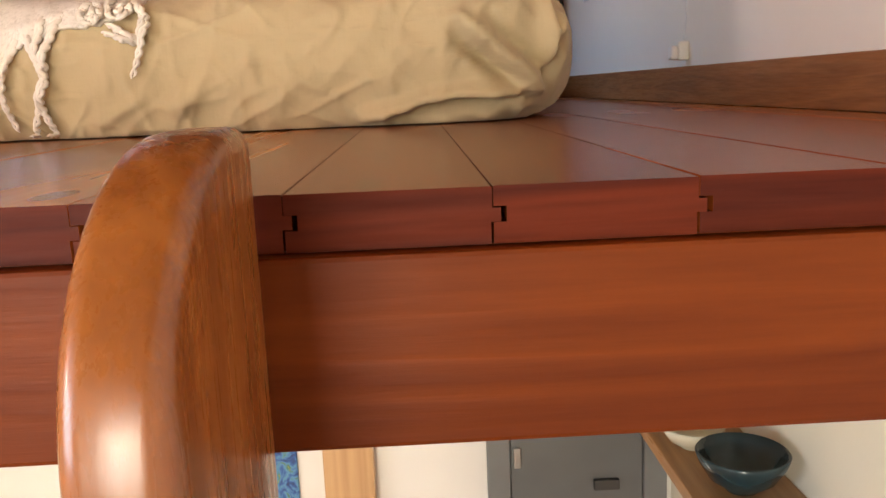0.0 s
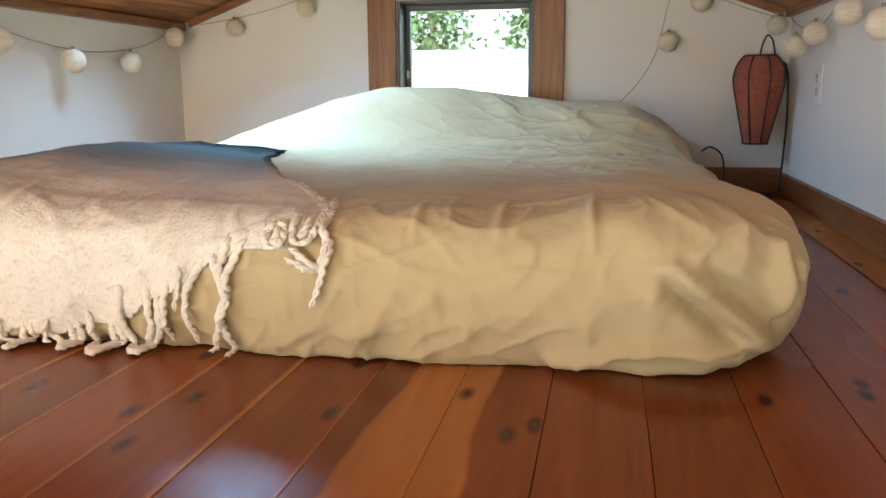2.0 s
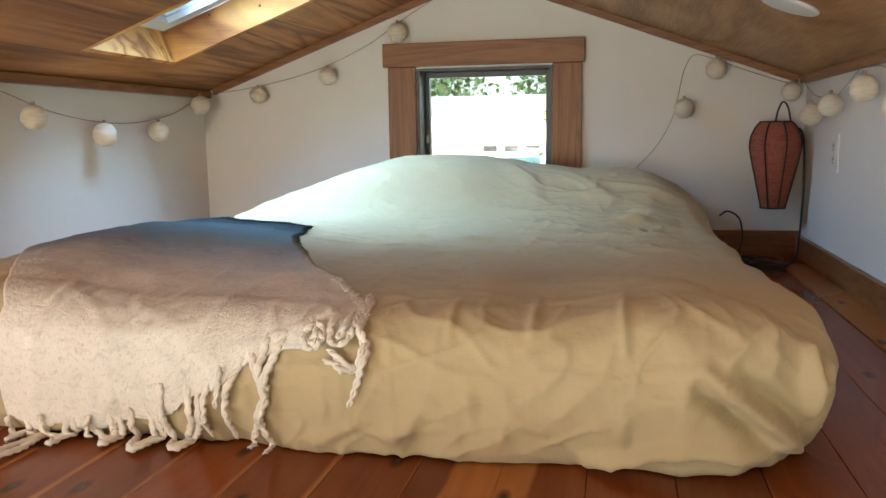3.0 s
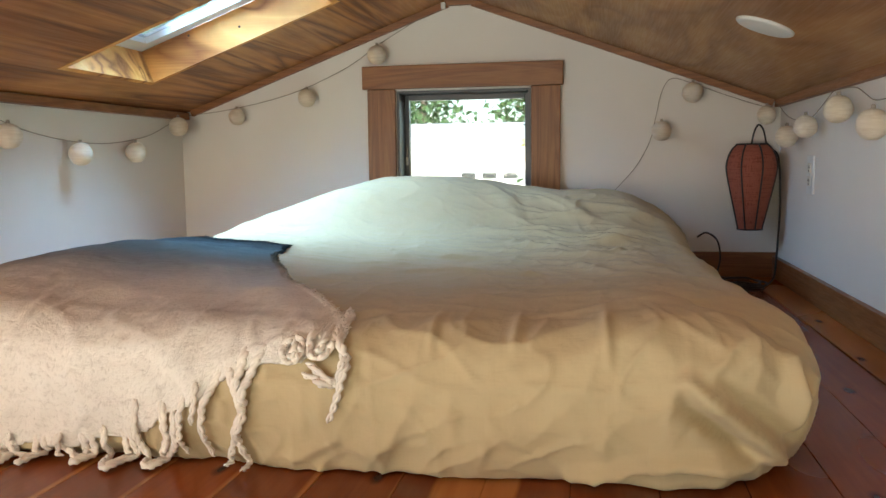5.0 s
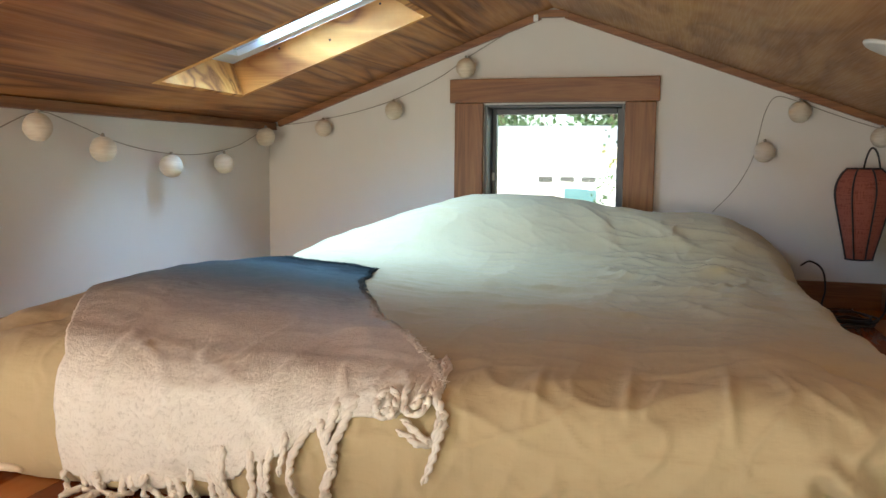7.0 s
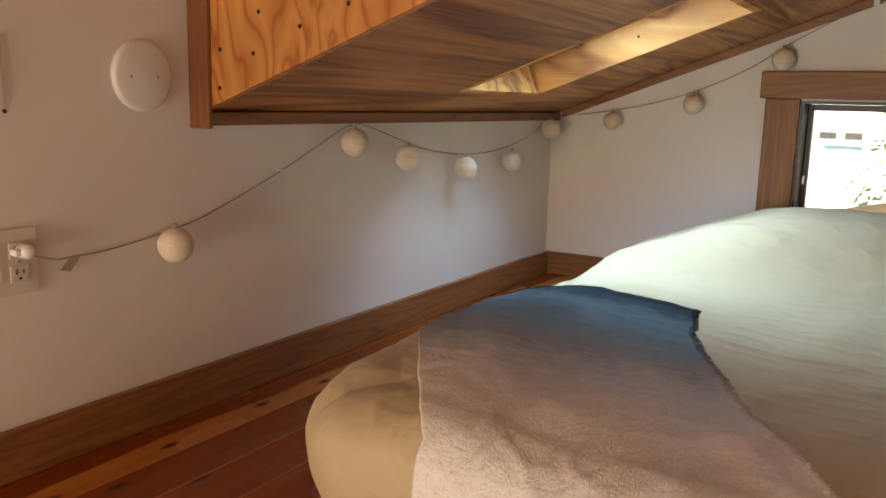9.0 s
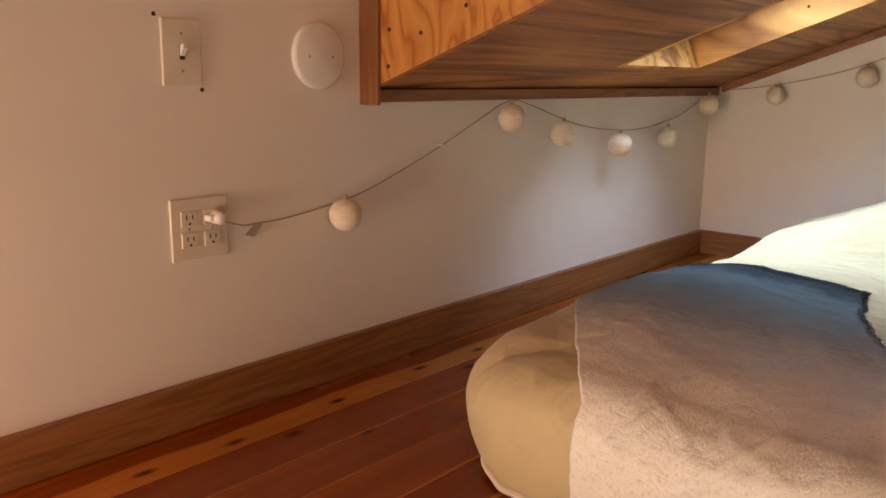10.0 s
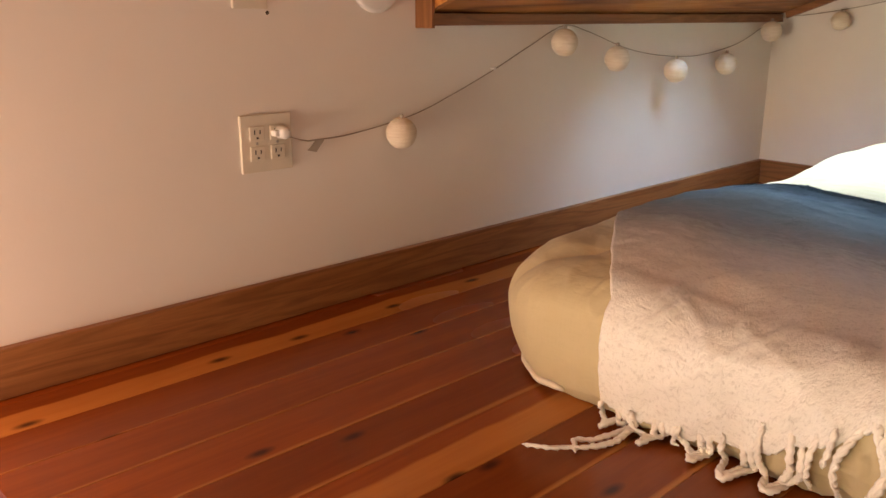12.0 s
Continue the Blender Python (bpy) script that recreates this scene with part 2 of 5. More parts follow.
def fabric(name, color, weave=900.0, wrinkle=0.35):
    """Soft washed linen."""
    m = Mat(name, 0.9, 0, 0.15)
    v = m.mapped()
    big = m.noise(v, 2.5, 4)
    tone = m.mix(m.ramp(big, [(0.3, 0.0), (0.7, 1.0)]), tuple(c * 0.90 for c in color), color)
    slub = m.noise(m.mapped((1, 0.1, 0.1)), 260, 3)
    slub2 = m.noise(m.mapped((0.1, 1, 1)), 260, 3)
    th = m.math("ADD", slub, slub2)
    m.color(m.mix(m.ramp(th, [(0.8, 0.0), (1.25, 0.10)]), tone, tuple(min(c * 1.18, 0.95) for c in color)))
    m.b.inputs["Sheen Weight"].default_value = 0.12
    m.b.inputs["Sheen Roughness"].default_value = 0.5
    w = m.math("ADD", m.math("MULTIPLY", th, 0.06), m.noise(v, 18, 3, 0.5, 0.2))
    return m.bump(w, wrinkle, 0.010).m


def throw_wool():
    """Brushed wool: bands of blue fading into cream along its length (UV v)."""
    m = Mat("brushed_wool", 0.95, 0, 0.1)
    uv = m.n("ShaderNodeSeparateXYZ", Vector=m.coord.outputs["UV"])
    lv = m.math("ADD", uv.outputs["Y"], m.math("MULTIPLY", m.math("SUBTRACT", m.noise(m.mapped((5, 22, 1), "UV"), 3, 6, 0.7), 0.5), 0.17))
    col = m.ramp(lv, [(0.05, (0.035, 0.062, 0.074)), (0.19, (0.105, 0.155, 0.175)), (0.35, (0.15, 0.185, 0.19)), (0.48, (0.27, 0.26, 0.23)), (0.61, (0.62, 0.58, 0.51)), (0.73, (0.80, 0.76, 0.68)), (1.0, (0.87, 0.84, 0.77))])
    rim = m.ramp(m.math("ADD", uv.outputs["Y"], m.math("MULTIPLY", m.noise(m.mapped((4, 5, 1), "UV"), 1.2, 5, 0.7), 0.34)), [(0.23, 1.0), (0.29, 0.0)])
    col = m.mix(rim, col, (0.016, 0.032, 0.040))
    fib = m.noise(m.mapped((13, 55, 1), "UV"), 3.0, 5, 0.7, 0.4)
    cross = m.noise(m.mapped((50, 60, 1), "UV"), 3.0, 4, 0.7, 0.8)
    f = m.math("ADD", fib, cross)
    col = m.mix(m.ramp(f, [(0.70, 1.0), (1.16, 0.0)]), col, (0.74, 0.72, 0.70), "MULTIPLY")
    m.color(col)
    m.b.inputs["Sheen Weight"].default_value = 0.06
    m.b.inputs["Sheen Roughness"].default_value = 0.6
    return m.bump(f, 0.42, 0.010).m


PLANK_LIGHT, PLANK_DARK = (0.30, 0.078, 0.014), (0.165, 0.034, 0.007)
WALL = paint_wall("white_wall_paint", (0.81, 0.765, 0.71))
CREAM = paint_wall("cream_wall_paint", (0.78, 0.72, 0.60))
PLANK = plank_wood("varnished_cedar_heart", 0.20)
PLANK_EDGE = plank_wood("varnished_cedar_edged", 0.043, 0.012)
PLANK_SAP = plank_wood("varnished_cedar_sapwood", -0.022, 0.06)
PLANK_HALF = plank_wood("varnished_cedar_half_sapwood", 0.006, 0.05, -1.0)
ENDGRAIN = wood("cedar_end_grain", (0.055, 0.007, 0.002), (0.13, 0.019, 0.004), "x", 0.6, 30, random_shift=True)
FASCIA = wood("varnished_fir", (0.11, 0.019, 0.0015), (0.20, 0.042, 0.0035), "x", 0.42, 34, ring=0.8, knots=1.6)
STILE = wood("varnished_pine", (0.20, 0.058, 0.010), (0.34, 0.115, 0.020), "z", 0.28, 30, coat=0.2, ring=0.7)
for m_ in (FASCIA, ENDGRAIN):
    m_.node_tree.nodes["Principled BSDF"].inputs["Specular IOR Level"].default_value = 0.15
TRIM_Y = wood("stained_trim_y", (0.20, 0.078, 0.025), (0.37, 0.160, 0.055), "y", 0.42, 52)
TRIM_X = wood("stained_trim_x", (0.20, 0.078, 0.025), (0.37, 0.160, 0.055), "x", 0.42, 52)
TRIM_Z = wood("stained_trim_z", (0.20, 0.078, 0.025), (0.37, 0.160, 0.055), "z", 0.42, 52)
CEIL = plywood("ceiling_plywood", [(0.1, (0.52, 0.235, 0.066)), (0.5, (0.38, 0.15, 0.038)), (0.9, (0.17, 0.055, 0.013))], "y", 9.0, 0.45, 9.0, 0.07)
CEIL_R = plywood("pale_ceiling_plywood", [(0.1, (0.50, 0.285, 0.115)), (0.5, (0.42, 0.22, 0.082)), (0.95, (0.28, 0.135, 0.047))], "y", 4.0, 0.45, 7.0, 0.30)
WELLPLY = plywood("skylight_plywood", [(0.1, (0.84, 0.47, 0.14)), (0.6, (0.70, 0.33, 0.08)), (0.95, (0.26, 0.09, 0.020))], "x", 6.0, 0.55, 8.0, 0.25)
SOFFIT = plywood("orange_plywood", [(0.1, (0.68, 0.34, 0.09)), (0.72, (0.58, 0.24, 0.055)), (0.98, (0.34, 0.105, 0.02))], "z", 5.0, 0.4, 26.0, 0.26)
LINEN = fabric("tan_linen", (0.53, 0.44, 0.265), wrinkle=0.42)
LINEN_HEM = fabric("pale_hem", (0.72, 0.63, 0.48))
WOOL = throw_wool()
FRINGE = fabric("cream_wool_yarn", (0.87, 0.82, 0.73), wrinkle=0.6)
PLASTIC = plain("ivory_plastic", (0.72, 0.66, 0.55), 0.4)
WHITEPL = plain("white_plastic", (0.80, 0.79, 0.76), 0.4)
SLOT = plain("dark_slot", (0.05, 0.045, 0.04), 0.6)
STEEL = plain("screw_steel", (0.45, 0.43, 0.40), 0.35, 1.0)
SCREW = plain("dark_screw", (0.08, 0.06, 0.045), 0.45, 0.8)
BLACK = plain("black_rubber", (0.018, 0.018, 0.02), 0.5)
CORD = plain("grey_brown_cord", (0.36, 0.31, 0.25), 0.7)
BRONZE = plain("dark_window_frame", (0.12, 0.125, 0.135), 0.4)
GREY = plain("grey_paint", (0.13, 0.13, 0.125), 0.5)
VINYL = plain("white_vinyl", (0.75, 0.76, 0.76), 0.35)


def paper_ball_mat():
    m = Mat("woven_paper", 0.85, 0, 0.2)
    v = m.mapped()
    st = m.noise(m.mapped((1, 1, 9)), 22, 3, 0.6, 0.4)
    m.color(m.ramp(st, [(0.3, (0.66, 0.57, 0.45)), (0.62, (0.76, 0.68, 0.56))]))
    m.b.inputs["Subsurface Weight"].default_value = 0.6
    m.b.inputs["Subsurface Radius"].default_value = (0.05, 0.045, 0.035)
    return m.bump(m.math("ADD", st, m.noise(v, 160, 3)), 0.35, 0.003).m


BALL = paper_ball_mat()


def lantern_cloth():
    m = Mat("red_lantern_cloth", 0.85, 0, 0.2)
    th = m.math("ADD", m.noise(m.mapped((1, 1, 0.05)), 300, 2), m.noise(m.mapped((0.05, 0.05, 1)), 300, 2))
    m.color(m.ramp(th, [(0.7, (0.20, 0.055, 0.035)), (1.3, (0.32, 0.105, 0.07))]))
    return m.bump(th, 0.3, 0.002).m


LANTERN = lantern_cloth()


def glass_mat():
    m = Mat("clear_glass", 0.02)
    m.b.inputs["Transmission Weight"].default_value = 1.0
    m.b.inputs["IOR"].default_value = 1.45
    return m.m


GLASS = glass_mat()
LEAF = plain("leaf_green", (0.17, 0.28, 0.11), 0.6, 0, 0.35, 6)
BARK = plain("bark", (0.24, 0.19, 0.14), 0.9, 0, 0.4, 12, 0.5)
SIDING = plain("white_siding", (0.80, 0.80, 0.78), 0.6)
ROOFING = plain("pale_metal_roofing", (0.80, 0.80, 0.78), 0.6, 0, 0.08, 14, 0.1)
PANE = plain("dark_pane", (0.06, 0.07, 0.075), 0.2)
GRASS = plain("dry_grass_ground", (0.42, 0.32, 0.17), 0.95, 0, 0.5, 3, 0.5)

# ---- large structure ----


def structure(name, bm, mat, label, category, smooth=False):
    return tagged(part(name, bm, mat, smooth=smooth), label, category, kind="structure")


BACK, TOP, T = -3.0, 3.2, 0.15
# side walls of the loft; they run up with the dormer in front of the loft's low ceiling
bm = bmesh.new()
box(bm, -T, 0, EDGE - 0.015, 1.05, 0, TOP), box(bm, -T, 0, 1.05, G + T, 0, 2.62)
structure("wall_left", bm, WALL, "white painted wall beside the sleeping loft", "wall")
bm = bmesh.new()
box(bm, -T, -0.0015, BACK, -1.25, 0, TOP), box(bm, -T, -0.0015, -0.35, EDGE - 0.015, 0, TOP)
box(bm, -T, -0.0015, -1.25, -0.35, 0, 1.38), box(bm, -T, -0.0015, -1.25, -0.35, 2.52, TOP)
structure("wall_left_front", bm, WALL, "white painted wall of the main room with a window opening", "wall")
bm = bmesh.new()
box(bm, W, W + T, BACK, 1.05, 0, TOP), box(bm, W, W + T, 1.05, G + T, 0, 2.62)
structure("wall_right", bm, WALL, "white painted wall behind the mattress side", "wall")
# gable wall with its window opening
WX0, WX1, WZ0, WZ1 = 0.874, 1.377, 2.045, 2.462
bm = bmesh.new()
up = lambda x: EAVE + K * min(x, W - x) + 0.06
prism(bm, [(0, 0), (WX0, 0), (WX0, up(WX0)), (0, up(0))], "y", G, G + T)
prism(bm, [(WX1, 0), (W, 0), (W, up(W)), (WX1, up(WX1))], "y", G, G + T)
prism(bm, [(WX0, 0), (WX1, 0), (WX1, WZ0), (WX0, WZ0)], "y", G, G + T)
prism(bm, [(WX0, WZ1), (WX1, WZ1), (WX1, up(WX1)), (RX, RZ + 0.06), (WX0, up(WX0))], "y", G, G + T)
structure("wall_gable", bm, WALL, "white painted gable wall with a small window", "wall")
# back wall of the main room with a window opening, and the main room's shell
bm = bmesh.new()
box(bm, -T, 0.22, BACK - T, BACK, 0, TOP), box(bm, 1.22, W + T, BACK - T, BACK, 0, TOP)
box(bm, 0.22, 1.22, BACK - T, BACK, 0, 0.45), box(bm, 0.22, 1.22, BACK - T, BACK, 2.45, TOP)
structure("wall_back", bm, WALL, "white painted end wall of the main room", "wall")
structure("ceiling_main", boxed(-T, W + T, BACK - T, 1.09, TOP, TOP + 0.1), CEIL, "plywood ceiling of the main room", "ceiling")
structure("floor", boxed(-T, W + T, BACK - T, G + T, -0.1, 0), wood("main_floor_wood", (0.16, 0.07, 0.03), (0.30, 0.15, 0.07), "y", 0.4, 20),
          "brown wooden floor of the main room", "floor")


def slope_box(bm, x0, x1, y0, y1, n0, n1, right=False):
    """Slab on the roof slope between plan positions, n measured square to it."""
    r = bmesh.ops.create_cube(bm, size=1.0)
    for v in r["verts"]:
        x = x0 if v.co.x < 0 else x1
        y = y0 if v.co.y < 0 else y1
        nn = n0 if v.co.z < 0 else n1
        if abs(x - RX) < 1e-6:
            px, pz = x, EAVE + K * x + nn / math.cos(SLOPE)
        else:
            px, pz = on_slope(x, nn)
        if right:
            px = W - px
        v.co = Vector((px, y, pz))


bm = bmesh.new()
x0, x1, y0, y1 = WELL
CY0, CY1 = 1.0885, G
RX = W / 2
w = 0.0185
slope_box(bm, 0, x0 - w, CY0, CY1, 0, 0.02), slope_box(bm, x1 + w, RX, CY0, CY1, 0, 0.02)
slope_box(bm, x0 - w, x1 + w, CY0, y0 - w, 0, 0.02), slope_box(bm, x0 - w, x1 + w, y1 + w, CY1, 0, 0.02)
structure("ceiling_left", bm, CEIL, "stained plywood sloping ceiling around a skylight", "ceiling")
bm = bmesh.new()
slope_box(bm, 0, RX, CY0, CY1, 0, 0.02, right=True)
structure("ceiling_right", bm, CEIL_R, "stained plywood sloping ceiling with swirling grain", "ceiling")
bm = bmesh.new()
w = 0.0185
slope_box(bm, -0.3, x0 - w, CY0, CY1 + 0.3, 0.024, 0.16), slope_box(bm, x1 + w, RX, CY0, CY1 + 0.3, 0.024, 0.16)
slope_box(bm, x0 - w, x1 + w, CY0, y0 - w, 0.024, 0.16), slope_box(bm, x0 - w, x1 + w, y1 + w, CY1 + 0.3, 0.024, 0.16)
slope_box(bm, -0.3, RX, CY0, CY1 + 0.3, 0.024, 0.16, right=True)
structure("roof", bm, ROOFING, "roof over the sleeping loft", "roof")
# end panel where the low ceiling meets the dormer
bm = bmesh.new()
prism(bm, [(0, EAVE), (RX, EAVE + K * RX), (W, EAVE), (W, TOP), (0, TOP)], "y", 1.068, 1.088)
panel = structure("plywood_panel", bm, SOFFIT, "orange plywood end panel above the loft ceiling with screws", "panel")
for i, (px, pz) in enumerate([(x_, EAVE + K * x_ + d_) for x_, d_ in ((0.075, 0.028), (0.078, 0.10), (0.165, 0.06), (0.18, 0.13), (0.28, 0.065), (0.30, 0.14), (0.39, 0.06), (0.48, 0.07), (0.57, 0.06))]):
    part("screw", lathe(bmesh.new(), [(0.0002, -0.0016), (0.004, -0.0012), (0.0046, 0.0)], (px, 1.0678, pz), "y", 10), SCREW, panel)
# trims of the loft
tr = 0.02
structure("trim_corner", boxed(0.0, 0.054, 1.057, 1.0675, 2.366, 3.1, 0.002), TRIM_Z, "stained vertical trim board", "trim")
structure("trim_eave_left", boxed(0.0, 0.036, 1.068, G - 0.003, 2.371, 2.398, 0.002), TRIM_Y, "stained trim under the sloping ceiling", "trim")
structure("trim_eave_right", boxed(W - 0.022, W, 1.068, G - 0.003, 2.372, 2.398, 0.002), TRIM_Y, "stained trim under the sloping ceiling", "trim")
for side, nm in ((False, "trim_gable_left"), (True, "trim_gable_right")):
    bm = bmesh.new()
    slope_box(bm, 0.046 if not side else 0.023, RX - 0.05, G - tr, G - 0.001, -0.024, -0.001, right=side)
    structure(nm, bm, TRIM_X, "stained trim strip along the gable's slope", "trim")
structure("trim_ridge", boxed(RX - 0.055, RX + 0.055, G - 0.023, G - 0.001, RZ - 0.037, RZ - 0.012, 0.002), TRIM_X, "short stained trim block at the ridge", "trim")
structure("ridge_clip", boxed(RX - 0.066, RX - 0.05, G - 0.034, G - 0.0235, RZ - 0.052, RZ - 0.028, 0.002), WHITEPL, "small white cord clip at the ridge", "clip")
BBH = 0.088
structure("baseboard_left", boxed(0.0, 0.018, EDGE - 0.006, G - 0.02, F + 0.001, F + BBH, 0.002), TRIM_Y, "stained wooden baseboard", "baseboard")
structure("baseboard_right", boxed(W - 0.018, W, EDGE - 0.006, G - 0.02, F + 0.001, F + 0.075, 0.002), TRIM_Y, "stained wooden baseboard", "baseboard")
structure("baseboard_gable", boxed(0.0, W, G - 0.0185, G, F + 0.001, F + BBH, 0.002), TRIM_X, "stained wooden baseboard", "baseboard")
# beam under the loft's front edge
structure("loft_beam", boxed(0.004, W - 0.004, EDGE - 0.01, EDGE + 0.03, 1.640, F - 0.0325, 0.003), FASCIA, "varnished fir beam under the loft edge", "beam")
structure("loft_underside", boxed(0.0, W, EDGE + 0.034, G, F - 0.05, F - 0.0350), CREAM, "pale ceiling under the loft", "ceiling")
structure("wall_joint_strip", boxed(-0.003, 0.012, EDGE - 0.03, EDGE - 0.012, 1.2, F - 0.002, 0.003), WHITEPL, "white corner strip under the baseboard end", "trim")

# ---- window in the gable ----
window = thing("window_1", (1.126, G, 2.045), "small square window with stained wood casing and dark frame", "window", kind="structure")
part("header_casing", boxed(0.748, 1.494, G - 0.026, G - 0.001, 2.468, 2.553, 0.003), TRIM_X, window)
part("side_casing", boxed(0.766, 0.8725, G - 0.02, G - 0.001, 2.0, 2.467, 0.003), TRIM_Z, window)
part("side_casing", boxed(1.3785, 1.484, G - 0.02, G - 0.001, 2.0, 2.467, 0.003), TRIM_Z, window)
part("sill", boxed(0.74, 1.50, G - 0.035, G + 0.06, 2.015, 2.044, 0.004), TRIM_X, window)
for a in ((WX0 + 0.001, WX0 + 0.010, WZ0, WZ1), (WX1 - 0.010, WX1 - 0.001, WZ0, WZ1)):
    part("jamb", boxed(a[0], a[1], G + 0.001, G + 0.149, a[2] + 0.001, a[3] - 0.001), BRONZE, window)
part("head_jamb", boxed(WX0 + 0.011, WX1 - 0.011, G + 0.001, G + 0.149, WZ1 - 0.009, WZ1 - 0.001), BRONZE, window)
fy0, fy1 = G + 0.09, G + 0.125
for nm, a in (("frame_stile", (WX0 + 0.011, WX0 + 0.026, WZ0 + 0.001, WZ1 - 0.010)), ("frame_stile", (WX1 - 0.030, WX1 - 0.011, WZ0 + 0.001, WZ1 - 0.010)),
              ("frame_rail", (WX0 + 0.027, WX1 - 0.031, WZ0 + 0.001, WZ0 + 0.022)), ("frame_rail", (WX0 + 0.027, WX1 - 0.031, WZ1 - 0.030, WZ1 - 0.010))):
    part(nm, boxed(a[0], a[1], fy0, fy1, a[2], a[3], 0.002), BRONZE, window)
pane = part("pane", boxed(WX0 + 0.0265, WX1 - 0.0305, fy0 + 0.014, fy0 + 0.018, WZ0 + 0.0225, WZ1 - 0.0305), GLASS, window)
pane.visible_shadow = False
part("latch", boxed(WX0 + 0.012, WX0 + 0.022, fy0 - 0.014, fy0 - 0.001, 2.185, 2.215, 0.003), STEEL, window)

# ---- skylight ----
skyl = thing("skylight", (0.55, 1.95, 2.6), "roof window in a plywood-lined shaft with white frame", "skylight", kind="structure")
up0, up1 = -0.001, WELL_UP
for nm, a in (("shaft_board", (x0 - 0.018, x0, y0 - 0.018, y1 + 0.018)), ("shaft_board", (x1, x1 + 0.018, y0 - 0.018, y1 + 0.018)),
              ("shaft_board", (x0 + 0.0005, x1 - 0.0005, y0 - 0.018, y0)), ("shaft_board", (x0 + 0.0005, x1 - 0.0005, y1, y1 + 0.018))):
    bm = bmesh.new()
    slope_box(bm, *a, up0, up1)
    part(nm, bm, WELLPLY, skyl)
ft = 0.045
for a in ((x0, x0 + ft, y0, y1), (x1 - ft, x1, y0, y1), (x0 + ft, x1 - ft, y0, y0 + ft), (x0 + ft, x1 - ft, y1 - ft, y1)):
    bm = bmesh.new()
    slope_box(bm, *a, up1 + 0.001, up1 + 0.035)
    part("skylight_frame", bm, VINYL, skyl)
bm = bmesh.new()
slope_box(bm, x0 + ft, x1 - ft, y0 + ft, y1 - ft, up1 + 0.02, up1 + 0.026)
pane = part("skylight_pane", bm, GLASS, skyl)
pane.visible_shadow = False
for px in (0.36, 0.52, 0.70):
    c = on_slope(px, 0.09 if px != 0.52 else 0.05)
    part("screw", lathe(bmesh.new(), [(0.0002, -0.0015), (0.0035, -0.0012), (0.004, 0.0)], (c[0], y1 - 0.0002, c[1]), "y", 10), SCREW, skyl)

# ---- bed ----


def fold(px, py, ax, ay, bx, by, width, depth):
    """A soft ridge along the segment a-b."""
    dx, dy = bx - ax, by - ay
    t = np.clip(((px - ax) * dx + (py - ay) * dy) / (dx * dx + dy * dy), 0, 1)
    d = np.hypot(px - ax - t * dx, py - ay - t * dy)
    return depth * np.exp(-(d / width) ** 2) * np.sin(np.pi * np.clip(t * 0.9 + 0.08, 0, 1)) ** 0.5


def noise_field(pts, scale, seed):
    return np.array([noise.noise(Vector((p[0] * scale[0] + seed, p[1] * scale[1] - seed, p[2] * scale[2]))) for p in pts])


BX0, BX1, BY0, BY1 = 0.435, 1.925, 0.785, 2.785
TOPZ = F + 0.205


def bed_top(x, y):
    """Height of the cover over the mattress and the pillows under it."""
    z = np.full_like(x, TOPZ)
    z -= 0.022 * np.exp(-((x - 1.35) / 0.45) ** 2) * np.exp(-((y - 1.65) / 0.45) ** 2)
    z += 0.028 * np.exp(-((x - 1.77) / 0.17) ** 2) * np.exp(-((y - 0.95) / 0.22) ** 2)
    z += 0.040 * np.exp(-((x - 0.56) / 0.30) ** 2) * np.exp(-((y - 1.30) / 0.50) ** 2)
    rise = 1 / (1 + np.exp(-(y - 2.16 + 0.06 * np.sin(3.1 * x)) / 0.058))
    left = np.exp(-np.abs((x - 1.06) / 0.47) ** 2.6)
    right = np.exp(-np.abs((x - 1.60) / 0.26) ** 3.2)
    mid = np.exp(-np.abs((x - 1.36) / 0.24) ** 2.4)
    return z + rise * np.log(np.exp(60 * 0.158 * left) + np.exp(60 * 0.112 * right) + np.exp(60 * 0.118 * mid) - 2) / 60


